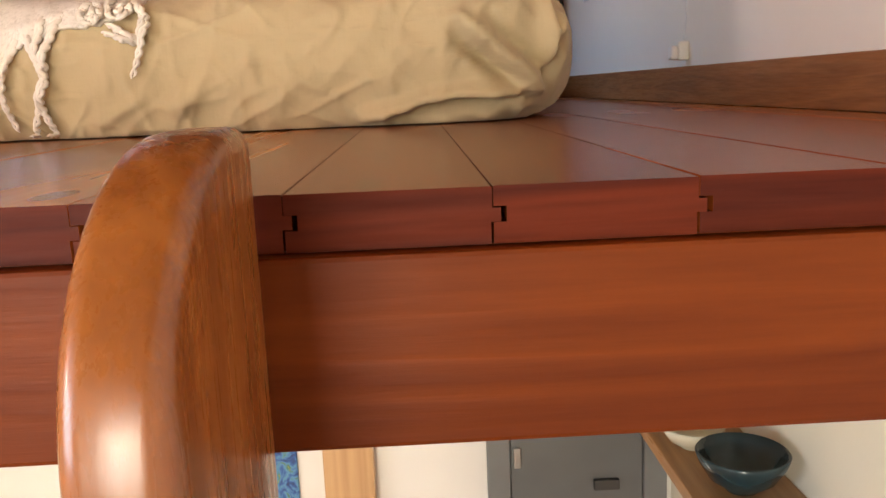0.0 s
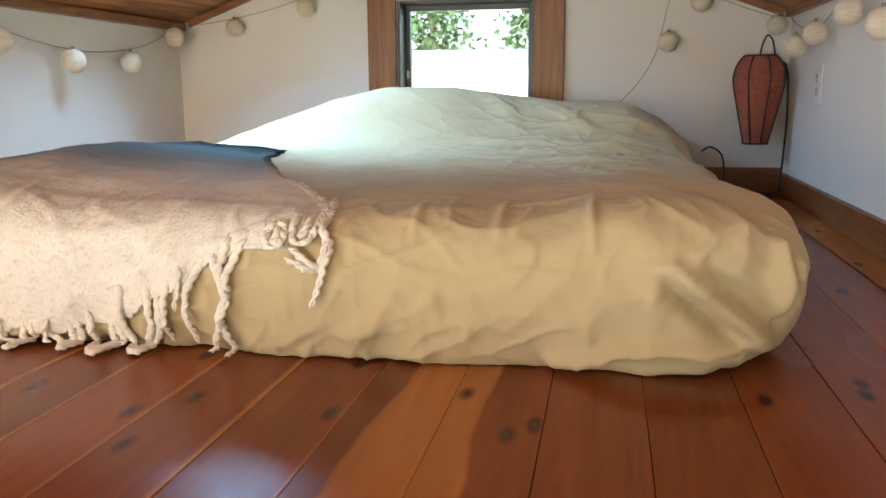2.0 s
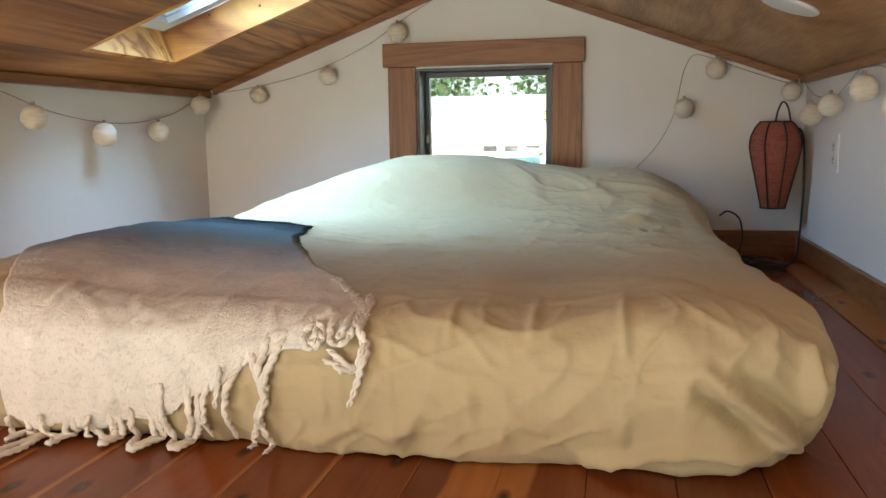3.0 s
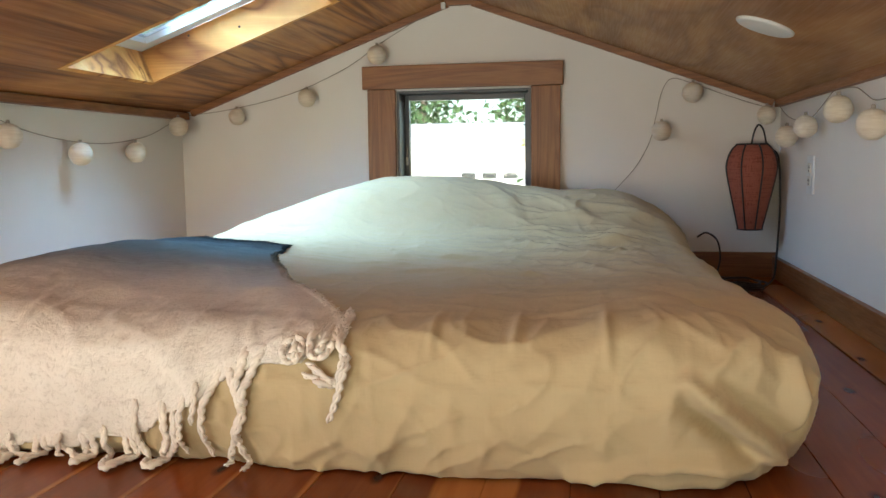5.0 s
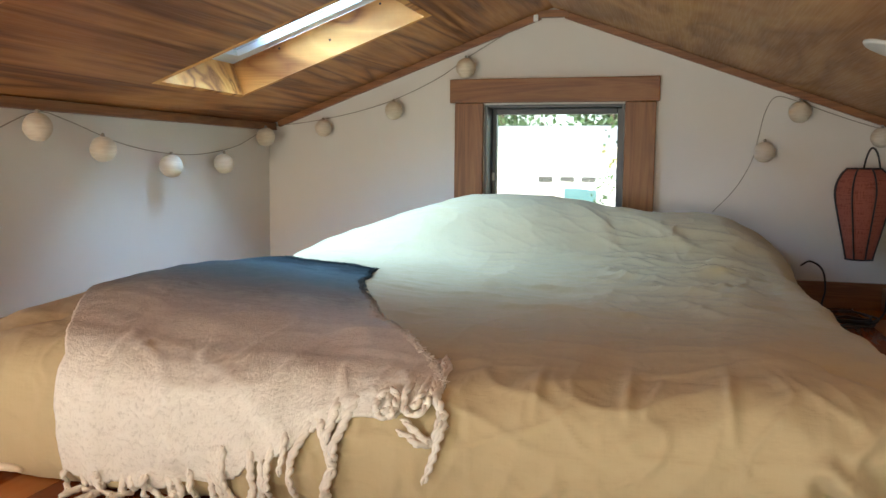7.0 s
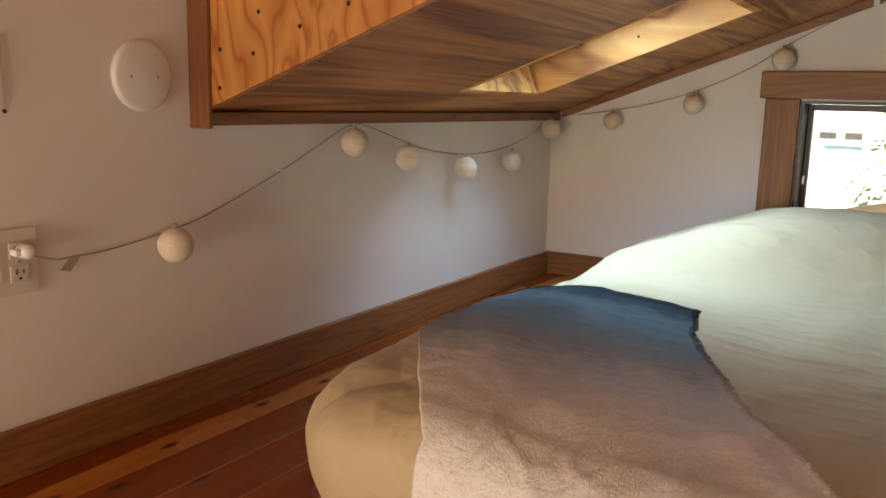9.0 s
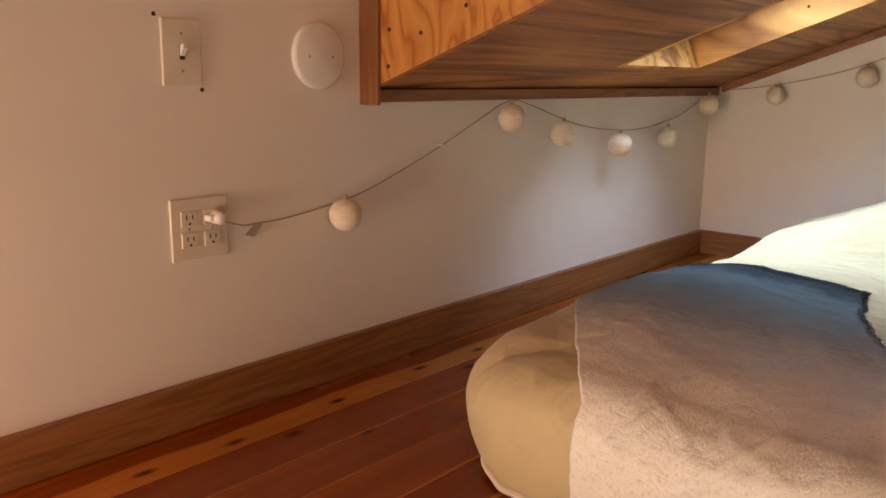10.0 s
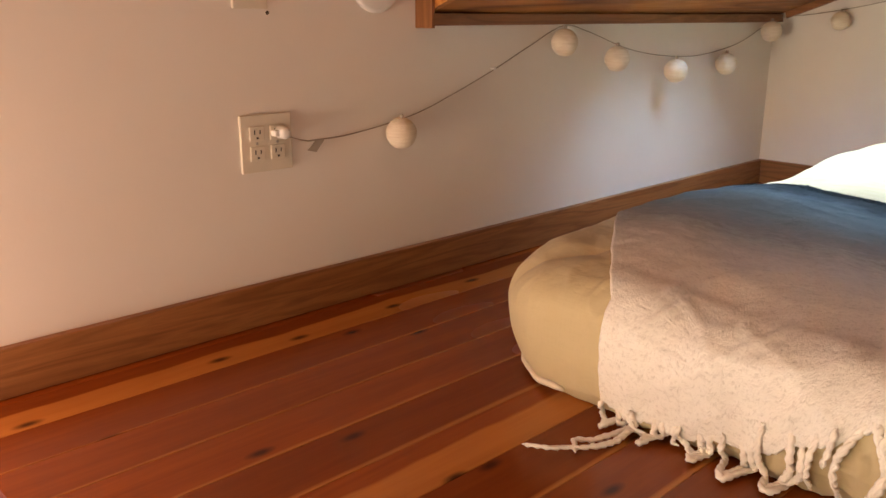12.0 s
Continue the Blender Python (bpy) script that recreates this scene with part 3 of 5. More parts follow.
def bed_cover():
    n = 500
    s, t = np.meshgrid(np.linspace(-1, 1, n), np.linspace(-1, 1, n), indexing="ij")
    r = np.maximum(np.abs(s), np.abs(t))
    cx, cy, hx, hy = (BX0 + BX1) / 2, (BY0 + BY1) / 2, (BX1 - BX0) / 2, (BY1 - BY0) / 2
    side = 0.74                                   # the ring beyond this bends down to the floor
    q = np.clip((r - side) / (1 - side), 0, 1)    # 0 on top, 1 at the floor
    k = np.where(r > side, side / np.maximum(r, 1e-6), 1.0)
    u, v = s * k / side, t * k / side             # the top's own square
    # rounded corners of the outline
    cr = 0.19
    ang = q * np.pi * 0.97
    inset = 0.105 * (1 - np.clip(np.sin(ang), 0, 1) ** 0.80) * np.where(q < 0.5, 1, 0) + np.where(q >= 0.5, 0.052 * (1 - np.sin(ang)), 0)
    drop = np.where(q < 0.5, 0.45 * (1 - np.clip(np.cos(ang), 0, 1) ** 0.80), 0.45 + 0.55 * np.clip(-np.cos(ang), 0, 1))
    px, py = np.abs(u) * (hx - inset), np.abs(v) * (hy - inset)
    ex, ey = px - (hx - inset - cr), py - (hy - inset - cr)
    m, h = np.maximum(ex, ey), np.hypot(ex, ey)
    f = np.where((ex > 0) & (ey > 0), m / np.maximum(h, 1e-9), 1.0)      # squares of the corners become quarter discs
    x = cx + np.sign(u) * np.where(f < 1, hx - inset - cr + ex * f, px)
    y = cy + np.sign(v) * np.where(f < 1, hy - inset - cr + ey * f, py)
    x -= np.clip(u, 0, 1) ** 2 * (0.010 + 0.038 * np.clip((y - 0.9) / 0.9, 0, 1))
    topz = bed_top(x, y)
    topz = topz - 0.012 * np.clip((np.abs(u) - 0.8) / 0.2, 0, 1) ** 2 - 0.010 * np.clip((np.abs(v) - 0.85) / 0.15, 0, 1) ** 2
    z = F + 0.002 + (topz - F - 0.002) * (1 - drop)
    pts = np.stack([x, y, z], -1).reshape(-1, 3)
    # outward direction for the folds
    du = np.gradient(np.stack([x, y, z], -1), axis=0)
    dv = np.gradient(np.stack([x, y, z], -1), axis=1)
    nrm = np.cross(du, dv)
    nrm /= np.maximum(np.linalg.norm(nrm, axis=-1, keepdims=True), 1e-9)
    if nrm[n // 2, n // 2, 2] < 0:
        nrm = -nrm
    nrm = nrm.reshape(-1, 3)
    qf = q.reshape(-1)
    X, Y, Z = pts.T
    d = 0.007 * noise_field(pts, (3.0, 3.4, 4.0), 3.1) + 0.0045 * noise_field(pts, (9, 7, 11), 8.3)
    ridg = 1 - np.abs(noise_field(pts, (5.5, 8, 7), 21.7))
    d += 0.0025 * ridg ** 4 * np.clip(1.2 - qf, 0, 1)
    ridg3 = 1 - np.abs(noise_field(pts, (17, 13, 15), 61.9))
    d += 0.0022 * ridg3 ** 4 * np.clip(qf * 3, 0.25, 1)
    ridg4 = 1 - np.abs(noise_field(pts, (4.2, 6.0, 9.0), 77.3))
    d += 0.006 * ridg4 ** 9 * np.clip(qf * 3, 0.3, 1) * np.clip((X - 0.55) / 0.3, 0.1, 1)
    ridg2 = 1 - np.abs(noise_field(pts, (11, 6, 4.5), 41.2))
    d += 0.0045 * ridg2 ** 7 * np.clip(qf * 3, 0.35, 1) * np.clip((X - 0.5) / 0.2, 0.15, 1)
    facing = np.clip((BY0 + 0.15 - Y) / 0.1, 0, 1)
    v1 = 1 - np.abs(noise_field(pts, (10, 2.0, 3.2), 91.4))
    v2 = 1 - np.abs(noise_field(np.stack([X + 0.7 * Z, Y, Z - 0.5 * X], -1), (6.5, 2.0, 17), 13.3))
    v3 = 1 - np.abs(noise_field(np.stack([X - 0.6 * Z, Y, Z + 0.4 * X], -1), (7.5, 2.0, 20), 33.8))
    facing = facing * np.clip((X - 0.60) / 0.2, 0, 1)
    d += facing * (0.0046 * v1 ** 9 + 0.0052 * v2 ** 10 + 0.0046 * v3 ** 10)
    # gathers where the front hangs to the floor
    front = np.clip((BY0 + 0.12 - Y) / 0.12, 0, 1)
    low = np.clip((F + 0.10 - Z) / 0.10, 0, 1)
    d += front * low * 0.010 * np.maximum(noise_field(pts, (13, 1.0, 3), 5.5), -0.2)
    # folds towards the puckered front corner, in the plane of the front face
    for ax, az, bx, bz, wd, dp in ((1.725, 1.925, 1.84, 1.828, 0.009, 0.016), (1.715, 1.902, 1.82, 1.820, 0.008, -0.014), (1.765, 1.930, 1.85, 1.848, 0.008, -0.010),
                                   (1.842, 1.945, 1.850, 1.850, 0.008, 0.013), (1.868, 1.925, 1.853, 1.845, 0.007, 0.012), (1.864, 1.890, 1.854, 1.836, 0.009, -0.036),
                                   (1.58, 1.800, 1.70, 1.826, 0.009, 0.012), (1.69, 1.826, 1.83, 1.832, 0.008, 0.014), (1.66, 1.806, 1.82, 1.815, 0.008, -0.014),
                                   (1.627, 1.995, 1.630, 1.935, 0.007, 0.007), (1.51, 1.995, 1.512, 1.945, 0.008, 0.006), (1.49, 1.915, 1.55, 1.942, 0.010, 0.006),
                                   (1.40, 1.985, 1.405, 1.94, 0.007, 0.005), (1.30, 1.80, 1.37, 1.86, 0.012, 0.007), (1.43, 1.90, 1.44, 1.83, 0.010, 0.005), (1.20, 1.80, 1.29, 1.84, 0.009, 0.008)):
        d += np.clip((BY0 + 0.16 - Y) / 0.1, 0, 1) * fold(X, Z, ax, az, bx, bz, wd, 1.7 * dp if abs(dp) >= 0.010 else 0.9 * dp)
    # creases over the pillows and along the top
    for ax, ay, bx, by, wd, dp in ((1.24, 2.42, 1.40, 2.18, 0.026, 0.010), (1.33, 2.45, 1.42, 2.2, 0.024, -0.005), (1.45, 2.36, 1.62, 2.16, 0.022, 0.012),
                                   (1.25, 2.12, 1.80, 1.98, 0.02, 0.010), (1.40, 1.92, 1.62, 1.74, 0.018, 0.012), (1.52, 1.98, 1.86, 1.84, 0.02, 0.012),
                                   (1.62, 1.80, 1.74, 1.66, 0.016, 0.010), (1.38, 1.52, 1.50, 1.33, 0.016, 0.007), (1.58, 1.54, 1.68, 1.30, 0.017, 0.008), (1.64, 1.55, 1.80, 1.35, 0.015, 0.008), (1.30, 1.62, 1.75, 1.55, 0.018, 0.006), (1.48, 1.72, 1.68, 1.62, 0.014, 0.009), (1.30, 1.86, 1.45, 1.78, 0.008, 0.009), (1.45, 2.06, 1.70, 1.90, 0.010, 0.012), (1.58, 1.92, 1.80, 1.93, 0.009, 0.011), (1.66, 2.10, 1.84, 2.02, 0.012, 0.013), (1.05, 1.72, 1.45, 1.66, 0.014, 0.007), (0.75, 2.30, 1.00, 2.16, 0.02, 0.007),
                                   (1.1, 1.4, 1.7, 1.32, 0.014, 0.006), (1.55, 2.28, 1.85, 2.2, 0.02, 0.012), (0.9, 1.52, 1.3, 1.5, 0.012, 0.005)):
        d += np.where(qf < 0.4, fold(X, Y, ax, ay, bx, by, wd, dp), 0)
    # fine crumples of the slack cloth on top, and creases running up the pillows
    wx, wy = X + 0.06 * noise_field(pts, (3.5, 4.0, 1), 15.1), Y + 0.05 * noise_field(pts, (4.5, 3.0, 1), 27.9)
    flat = np.stack([wx, wy, 0 * wx], -1)
    top = np.clip((0.5 - qf) / 0.2, 0, 1)
    slack = 0.25 + np.exp(-((X - 1.50) / 0.42) ** 2 - ((Y - 1.80) / 0.38) ** 2)
    d += top * slack * 0.0075 * (1 - np.abs(noise_field(flat, (4.0, 11.0, 1), 51.3))) ** 8
    d += top * slack * 0.0050 * (1 - np.abs(noise_field(flat, (9.0, 19.0, 1), 63.6))) ** 7
    pil = np.exp(-((X - 1.48) / 0.26) ** 2 - ((Y - 2.26) / 0.16) ** 2)
    lean = np.stack([wx + 0.5 * wy, wy - 0.4 * wx, 0 * wx], -1)
    d += top * pil * (0.007 * (1 - np.abs(noise_field(lean, (9.0, 5.5, 1), 71.2))) ** 8 - 0.002)
    pts = pts + nrm * d[:, None]
    pts[:, 2] = np.maximum(pts[:, 2], F + 0.002)
    pts[:, 1] = np.minimum(pts[:, 1], G - 0.022)
    bm = bmesh.new()
    vs = [bm.verts.new(p) for p in pts]
    for i in range(n - 1):
        for j in range(n - 1):
            bm.faces.new((vs[i * n + j], vs[(i + 1) * n + j], vs[(i + 1) * n + j + 1], vs[i * n + j + 1]))
    return bm, pts


bed = thing("mattress_bed", (1.175, 1.785, F), "mattress on the loft floor under a rumpled tan linen cover", "bed")
bm, bed_pts = bed_cover()
from mathutils import bvhtree
TREE = bvhtree.BVHTree.FromBMesh(bm)
part("linen_cover", bm, LINEN, bed, smooth=True)
# pale hem showing along the floor
hem = []
pivot = Vector((BX0 + 0.26, BY0 + 0.26, 0))
for k in range(25):
    a = math.radians(176 + 84 * k / 24)
    way = Vector((math.cos(a), math.sin(a), 0))
    high = F + 0.016 + 0.050 * (1 - k / 24) ** 3 + 0.004 * math.sin(0.9 * k)
    hit = TREE.ray_cast(pivot + way + Vector((0, 0, high)), -way)
    hem.append(hit[0] + way * 0.005)
part("cover_hem", tube(bmesh.new(), hem, [0.002] + [0.0065] * 23 + [0.003], 8), LINEN_HEM, bed, "pale piped hem", smooth=True)

# ---- throw over the foot of the bed ----
SEC = {}


def section(x):
    """Outline of the bed at x, from the back of the top to the floor in front, as (length from y = 1.9, point, normal)."""
    key = round(x, 3)
    if key in SEC:
        return SEC[key]
    out = []
    c = Vector((key, 1.25, F + 0.06))
    last, run = None, 0.0
    for k in range(181):
        a = math.radians(40) + (math.radians(186) - math.radians(40)) * k / 180
        way = Vector((0, math.cos(a), math.sin(a)))
        hit = TREE.ray_cast(c, way)
        if hit[0] is None or hit[0].z < F + 0.004:
            continue
        p = hit[0]
        if last is not None:
            run += (p - last).length
        out.append([run, p, hit[1] if hit[1].dot(way) > 0 else -hit[1]])
        last = p
    # lengths are counted so that 0 lies where the top has y = 1.2
    zero = min(out, key=lambda o: abs(o[1].y - 1.2) + (10 if o[1].z < F + 0.1 else 0))[0]
    for o in out:
        o[0] -= zero
    SEC[key] = out
    return out


def on_bed(x, yu, lift):
    """Point of the cover at plan x and unrolled distance yu (1.2 - length), raised by lift."""
    if yu > 1.0:
        hit = TREE.ray_cast(Vector((max(x, BX0 + 0.008), yu, F + 1)), Vector((0, 0, -1)))
        over = max(BX0 + 0.008 - x, 0)
        nv = hit[1] if hit[1].z > 0 else -hit[1]
        return hit[0] + nv * lift - Vector((0.02 * over, 0, over))
    x = max(x, BX0 + 0.06)
    sec = section(x)
    l = 1.2 - yu
    if l >= sec[-1][0]:
        p, rest = sec[-1][1].copy(), l - sec[-1][0]
        return Vector((x, p.y - rest - 0.004, F + 0.006 + lift))
    i = 1
    while i < len(sec) - 1 and sec[i][0] < l:
        i += 1
    a, b = sec[i - 1], sec[i]
    t = min(max((l - a[0]) / max(b[0] - a[0], 1e-6), -3), 1)
    nv = a[2].lerp(b[2], min(max(t, 0), 1)).normalized()
    return a[1].lerp(b[1], t) + nv * lift


DX, DY = 0.45, -0.893
WXV, WYV = 0.893, 0.45
TW, YS = 0.545, 0.80


def hem_height(a):
    """The front hem hangs lower towards the throw's low side."""
    return F + 0.023 + 0.142 / (1 + math.exp((a - 0.225) / 0.05)) + 0.028 * math.exp(-a / 0.03) + 0.004 * math.sin(60 * a)


SPAN = {}


def throw_span(a):
    """Far end, shoulder and hem of the throw, in metres along it, at a metres from its high edge."""
    key = round(min(max(a, 0.0), TW), 3)
    if key not in SPAN:
        sh = (1.69 - WYV * key - YS) / 0.893
        goal = hem_height(key)
        run = next((o[0] for o in section(1.30 - 1.05 * key) if o[1].y < 0.97 and o[1].z < goal), 0.62)
        SPAN[key] = (-0.50 * key + 0.006 * math.sin(40 * key), sh, sh + YS - 1.2 + run)
    return SPAN[key]


def bend(a, s):
    """The throw swings towards the bed's middle as it nears the front."""
    return (0.07 * a - 0.02) * s * s - (0.36 - 0.25 * a) * s * (1 - s) ** 1.5


def throw_at(a, l, lift):
    """On top it runs askew; past the bed's shoulder it hangs straight down."""
    sh = (1.69 - WYV * a - YS) / 0.893
    m = min(l, sh)
    return on_bed(0.872 - WXV * a + DX * m + bend(a, min(max(m / sh, 0), 1)), 1.69 - WYV * a + DY * m - max(l - sh, 0), lift)


throw = thing("throw_blanket", (0.95, 1.1, TOPZ), "fringed wool throw fading from blue to cream over the bed", "blanket")
bm = bmesh.new()
uvl = bm.loops.layers.uv.new("uv")
na, nl = 110, 240
grid, uvs = [], {}
for j in range(nl + 1):
    row = []
    for i in range(na + 1):
        a = TW * i / na
        b0, b1, b2 = throw_span(a)
        l = b0 + (b2 - b0) * j / nl
        wob = 0.012 * noise.noise(Vector((a * 6, l * 5, 4.4))) + 0.006 * noise.noise(Vector((a * 17, l * 15, 1.0)))
        lift = 0.010 + 0.4 * max(wob, -0.004) + 0.0055 * noise.noise(Vector((a * 45, l * 105, 2.0))) + 0.0015 * noise.noise(Vector((a * 190, l * 210, 5.0)))
        lift += 0.005 * noise.noise(Vector((a * 20, l * 48, 9.0)))
        lift += 0.016 * math.exp(-((j / nl - 0.05) / 0.06) ** 2) * (0.6 + 0.4 * math.sin(i * 0.21))
        lift += 0.004 * (math.exp(-((i / na - 0.945) / 0.011) ** 2) + math.exp(-((i / na - 0.985) / 0.011) ** 2))
        if i in (0, na):
            lift = max(0.003, lift - 0.006)
        rag = 0.010 * noise.noise(Vector((a * 20, 7.7, 0))) * (j / nl) ** 8
        row.append(bm.verts.new(throw_at(a + 0.006 * noise.noise(Vector((l * 9, a, 0.5))), l + rag, lift)))
        uvs[row[-1]] = (i / na, j / nl)
    grid.append(row)
for j in range(nl):
    for i in range(na):
        f = bm.faces.new((grid[j][i], grid[j][i + 1], grid[j + 1][i + 1], grid[j + 1][i]))
        for lp in f.loops:
            lp[uvl].uv = uvs[lp.vert]
bmesh.ops.recalc_face_normals(bm, faces=bm.faces)
bm.normal_update()
# brushed nap: loose fibres standing off the cloth
random.seed(31)
fv, ff, fuv = [], [], []
for k in range(5200):
    j, i = random.randrange(nl + 1), random.choice((0, 0, 1))
    if k % 2 == 0:
        j, i = random.randrange(0, 9), random.randrange(na + 1)
    v = grid[j][i]
    nv = v.normal if v.normal.z - v.normal.y > 0 else -v.normal
    way = Vector((random.uniform(-1, 1), random.uniform(-1, 1), random.uniform(-1, 1)))
    way = ((way - nv * way.dot(nv)).normalized() + nv * random.uniform(0.05, 0.4)).normalized()
    aside = way.cross(nv).normalized() * random.uniform(0.0003, 0.0005)
    root = v.co + nv * 0.005
    ln = random.uniform(0.004, 0.009)
    fv += [root - aside, root + aside, root + way * ln * 0.6 + aside * 0.7 + nv * 0.001, root + way * ln]
    ff.append((4 * k, 4 * k + 1, 4 * k + 2, 4 * k + 3))
    fuv.append(uvs[v])
nap_mesh = bpy.data.meshes.new("nap")
nap_mesh.from_pydata([tuple(p - throw.location) for p in fv], [], ff)
nap_uv = nap_mesh.uv_layers.new(name="uv")
for k, q in enumerate(fuv):
    for c in range(4):
        nap_uv.data[4 * k + c].uv = q
nap_mesh.materials.append(WOOL)
nap = new("nap", nap_mesh)
nap.parent = throw
cloth = part("woven_body", bm, WOOL, throw, smooth=True)
sol = cloth.modifiers.new("thickness", "SOLIDIFY")
sol.thickness, sol.offset = 0.006, 1.0
random.seed(11)


def front_at(x, z, lift):
    """Point on the bed's front face at plan x and height z; below the boards' level it lies out over them."""
    zz = max(z, F + 0.012)
    hit = TREE.ray_cast(Vector((x, 0.2, zz)), Vector((0, 1, 0)))
    while hit[0] is not None and hit[0].y > 0.93:
        zz -= 0.006
        hit = TREE.ray_cast(Vector((x, 0.2, zz)), Vector((0, 1, 0)))
    out = max(F + 0.012 - z, 0) * 2.3
    y = hit[0].y if hit[0] is not None else 0.86
    return Vector((x, y - lift - out, max(zz, F + 0.006 + 0.3 * lift) if out == 0 else F + 0.006 + 0.25 * lift))


def yarn(bm, way, thick=0.0042, tip=0.45, lift=0.010, turns=34.0, tuck=True):
    """Two twisted plies along (x, z) places of the front, thinning towards the tip."""
    flat = smooth_path([(x, 0, z) for x, z in way], 9)
    n = len(flat)
    ph0 = random.uniform(0, 6)
    path = []
    for k, p in enumerate(flat):
        jig = 0.0016 * noise.noise(Vector((k * 0.5, ph0, 2)))
        path.append(front_at(p.x + jig, p.z, (lift + 0.003 * math.sin(k * 0.5 + ph0)) * (0.15 + 0.85 * min(k / (0.3 * n), 1) if tuck else 1)))
    run = 0.0
    plies = ([], [])
    for k, p in enumerate(path):
        run += (p - path[k - 1]).length if k else 0
        for s in (0, 1):
            ph = run * turns * 6.28 + ph0 + s * math.pi
            plies[s].append(p + 0.62 * thick * Vector((math.cos(ph), -abs(math.sin(ph)) * 0.4, math.sin(ph) * 0.5)))
    taper = [thick * (1 - (1 - tip) * (k / (n - 1)) ** 1.6) * (1 + 0.18 * noise.noise(Vector((k * 0.9, ph0, 7)))) for k in range(n)]
    taper[0] *= 0.6
    taper[-1] *= 0.35
    for q in plies:
        tube(bm, q, taper, 6)


def tassel(*ways, name="tassel", **kw):
    bm = bmesh.new()
    for w in ways:
        yarn(bm, w, **kw)
    return part(name, bm, FRINGE, throw, smooth=True)


def hem_x(x):
    return hem_height((1.30 - x) / 1.05)


# the high corner: a long tassel with a forked knot
tassel([(1.258, 1.982), (1.280, 1.962), (1.295, 1.937), (1.287, 1.899), (1.275, 1.862)], [(1.267, 1.981), (1.278, 1.962), (1.291, 1.943), (1.286, 1.913)],
       [(1.284, 1.913), (1.271, 1.919), (1.255, 1.930), (1.243, 1.935)], [(1.284, 1.909), (1.269, 1.913), (1.254, 1.919), (1.239, 1.924)], name="long_tassel", thick=0.0046)
# knotted loops next to it
for cx_, cz_, rx_, rz_ in ((1.257, 1.962, 0.016, 0.019), (1.220, 1.951, 0.013, 0.014)):
    ring = [(cx_ + rx_ * math.cos(0.785 * i), cz_ + rz_ * math.sin(0.785 * i)) for i in range(9)]
    tassel(ring, [(cx_ - 0.3 * rx_, cz_ + rz_), (cx_ + 0.25 * rx_, cz_ + 0.2 * rz_), (cx_ - 0.1 * rx_, cz_ - 0.55 * rz_), (cx_ + 0.35 * rx_, cz_ - 0.2 * rz_)], name="knotted_loop", thick=0.0036, tip=0.9, lift=0.018, tuck=False)
# the pair that reaches the boards
tassel([(1.180, 1.958), (1.167, 1.927), (1.157, 1.899), (1.153, 1.873), (1.139, 1.833), (1.127, 1.804), (1.120, 1.784)],
       [(1.129, 1.927), (1.141, 1.902), (1.150, 1.880), (1.152, 1.858), (1.141, 1.828), (1.147, 1.804), (1.151, 1.779)],
       [(1.152, 1.949), (1.148, 1.923), (1.146, 1.899), (1.153, 1.877)], name="long_tassel", thick=0.0046)
tassel([(1.120, 1.923), (1.105, 1.888), (1.094, 1.861), (1.093, 1.828), (1.096, 1.795)], thick=0.0042)
tassel([(1.089, 1.906), (1.085, 1.875), (1.079, 1.847)], [(1.069, 1.891), (1.063, 1.856), (1.061, 1.828), (1.060, 1.797)], thick=0.0036)
# gathered and looped strands along the low side, lying out on the boards
xs = 1.048
while xs > 0.772:
    h0 = hem_x(xs)
    g = random.uniform(0.036, 0.056)
    kx = xs - 0.5 * g + random.uniform(-0.008, 0.008)
    kz = F + random.uniform(-0.012, 0.004)
    mid = 0.5 * (h0 + kz)
    sway = random.uniform(0.006, 0.014)
    tassel([(xs, h0 + 0.012), (xs + 0.1 * g, mid), (kx + sway, kz + 0.008), (kx + 0.002, kz - 0.006), (kx - sway, kz + 0.006), (xs - 1.1 * g, mid), (xs - g, h0 + 0.012)],
           [(xs - 0.25 * g, h0 + 0.012), (xs - 0.2 * g, mid), (kx + 0.5 * sway, kz + 0.010), (kx - 0.2 * sway, kz - 0.002)],
           thick=random.uniform(0.0034, 0.0044), tip=0.85)
    if random.random() < 0.4:
        gx = xs - g - 0.008
        tassel([(gx, hem_x(gx) + 0.012), (gx + random.uniform(-0.005, 0.005), 0.5 * (hem_x(gx) + F)), (gx + random.uniform(-0.012, 0.012), F + 0.008)], thick=0.0030)
    xs -= g + random.uniform(0.018, 0.034)
tassel([(0.792, 1.815), (0.797, 1.790), (0.800, 1.768), (0.786, 1.750), (0.749, 1.730), (0.712, 1.716)], [(0.785, 1.810), (0.790, 1.785), (0.776, 1.758), (0.758, 1.748), (0.778, 1.738)], name="loose_tassel", thick=0.0042)

# ---- fittings on the left wall ----


def rounded_plate(x, y0, y1, z0, z1, side=1, depth=0.006):
    return boxed(min(x, x + side * depth), max(x, x + side * depth), y0, y1, z0, z1, 0.0025, 3)


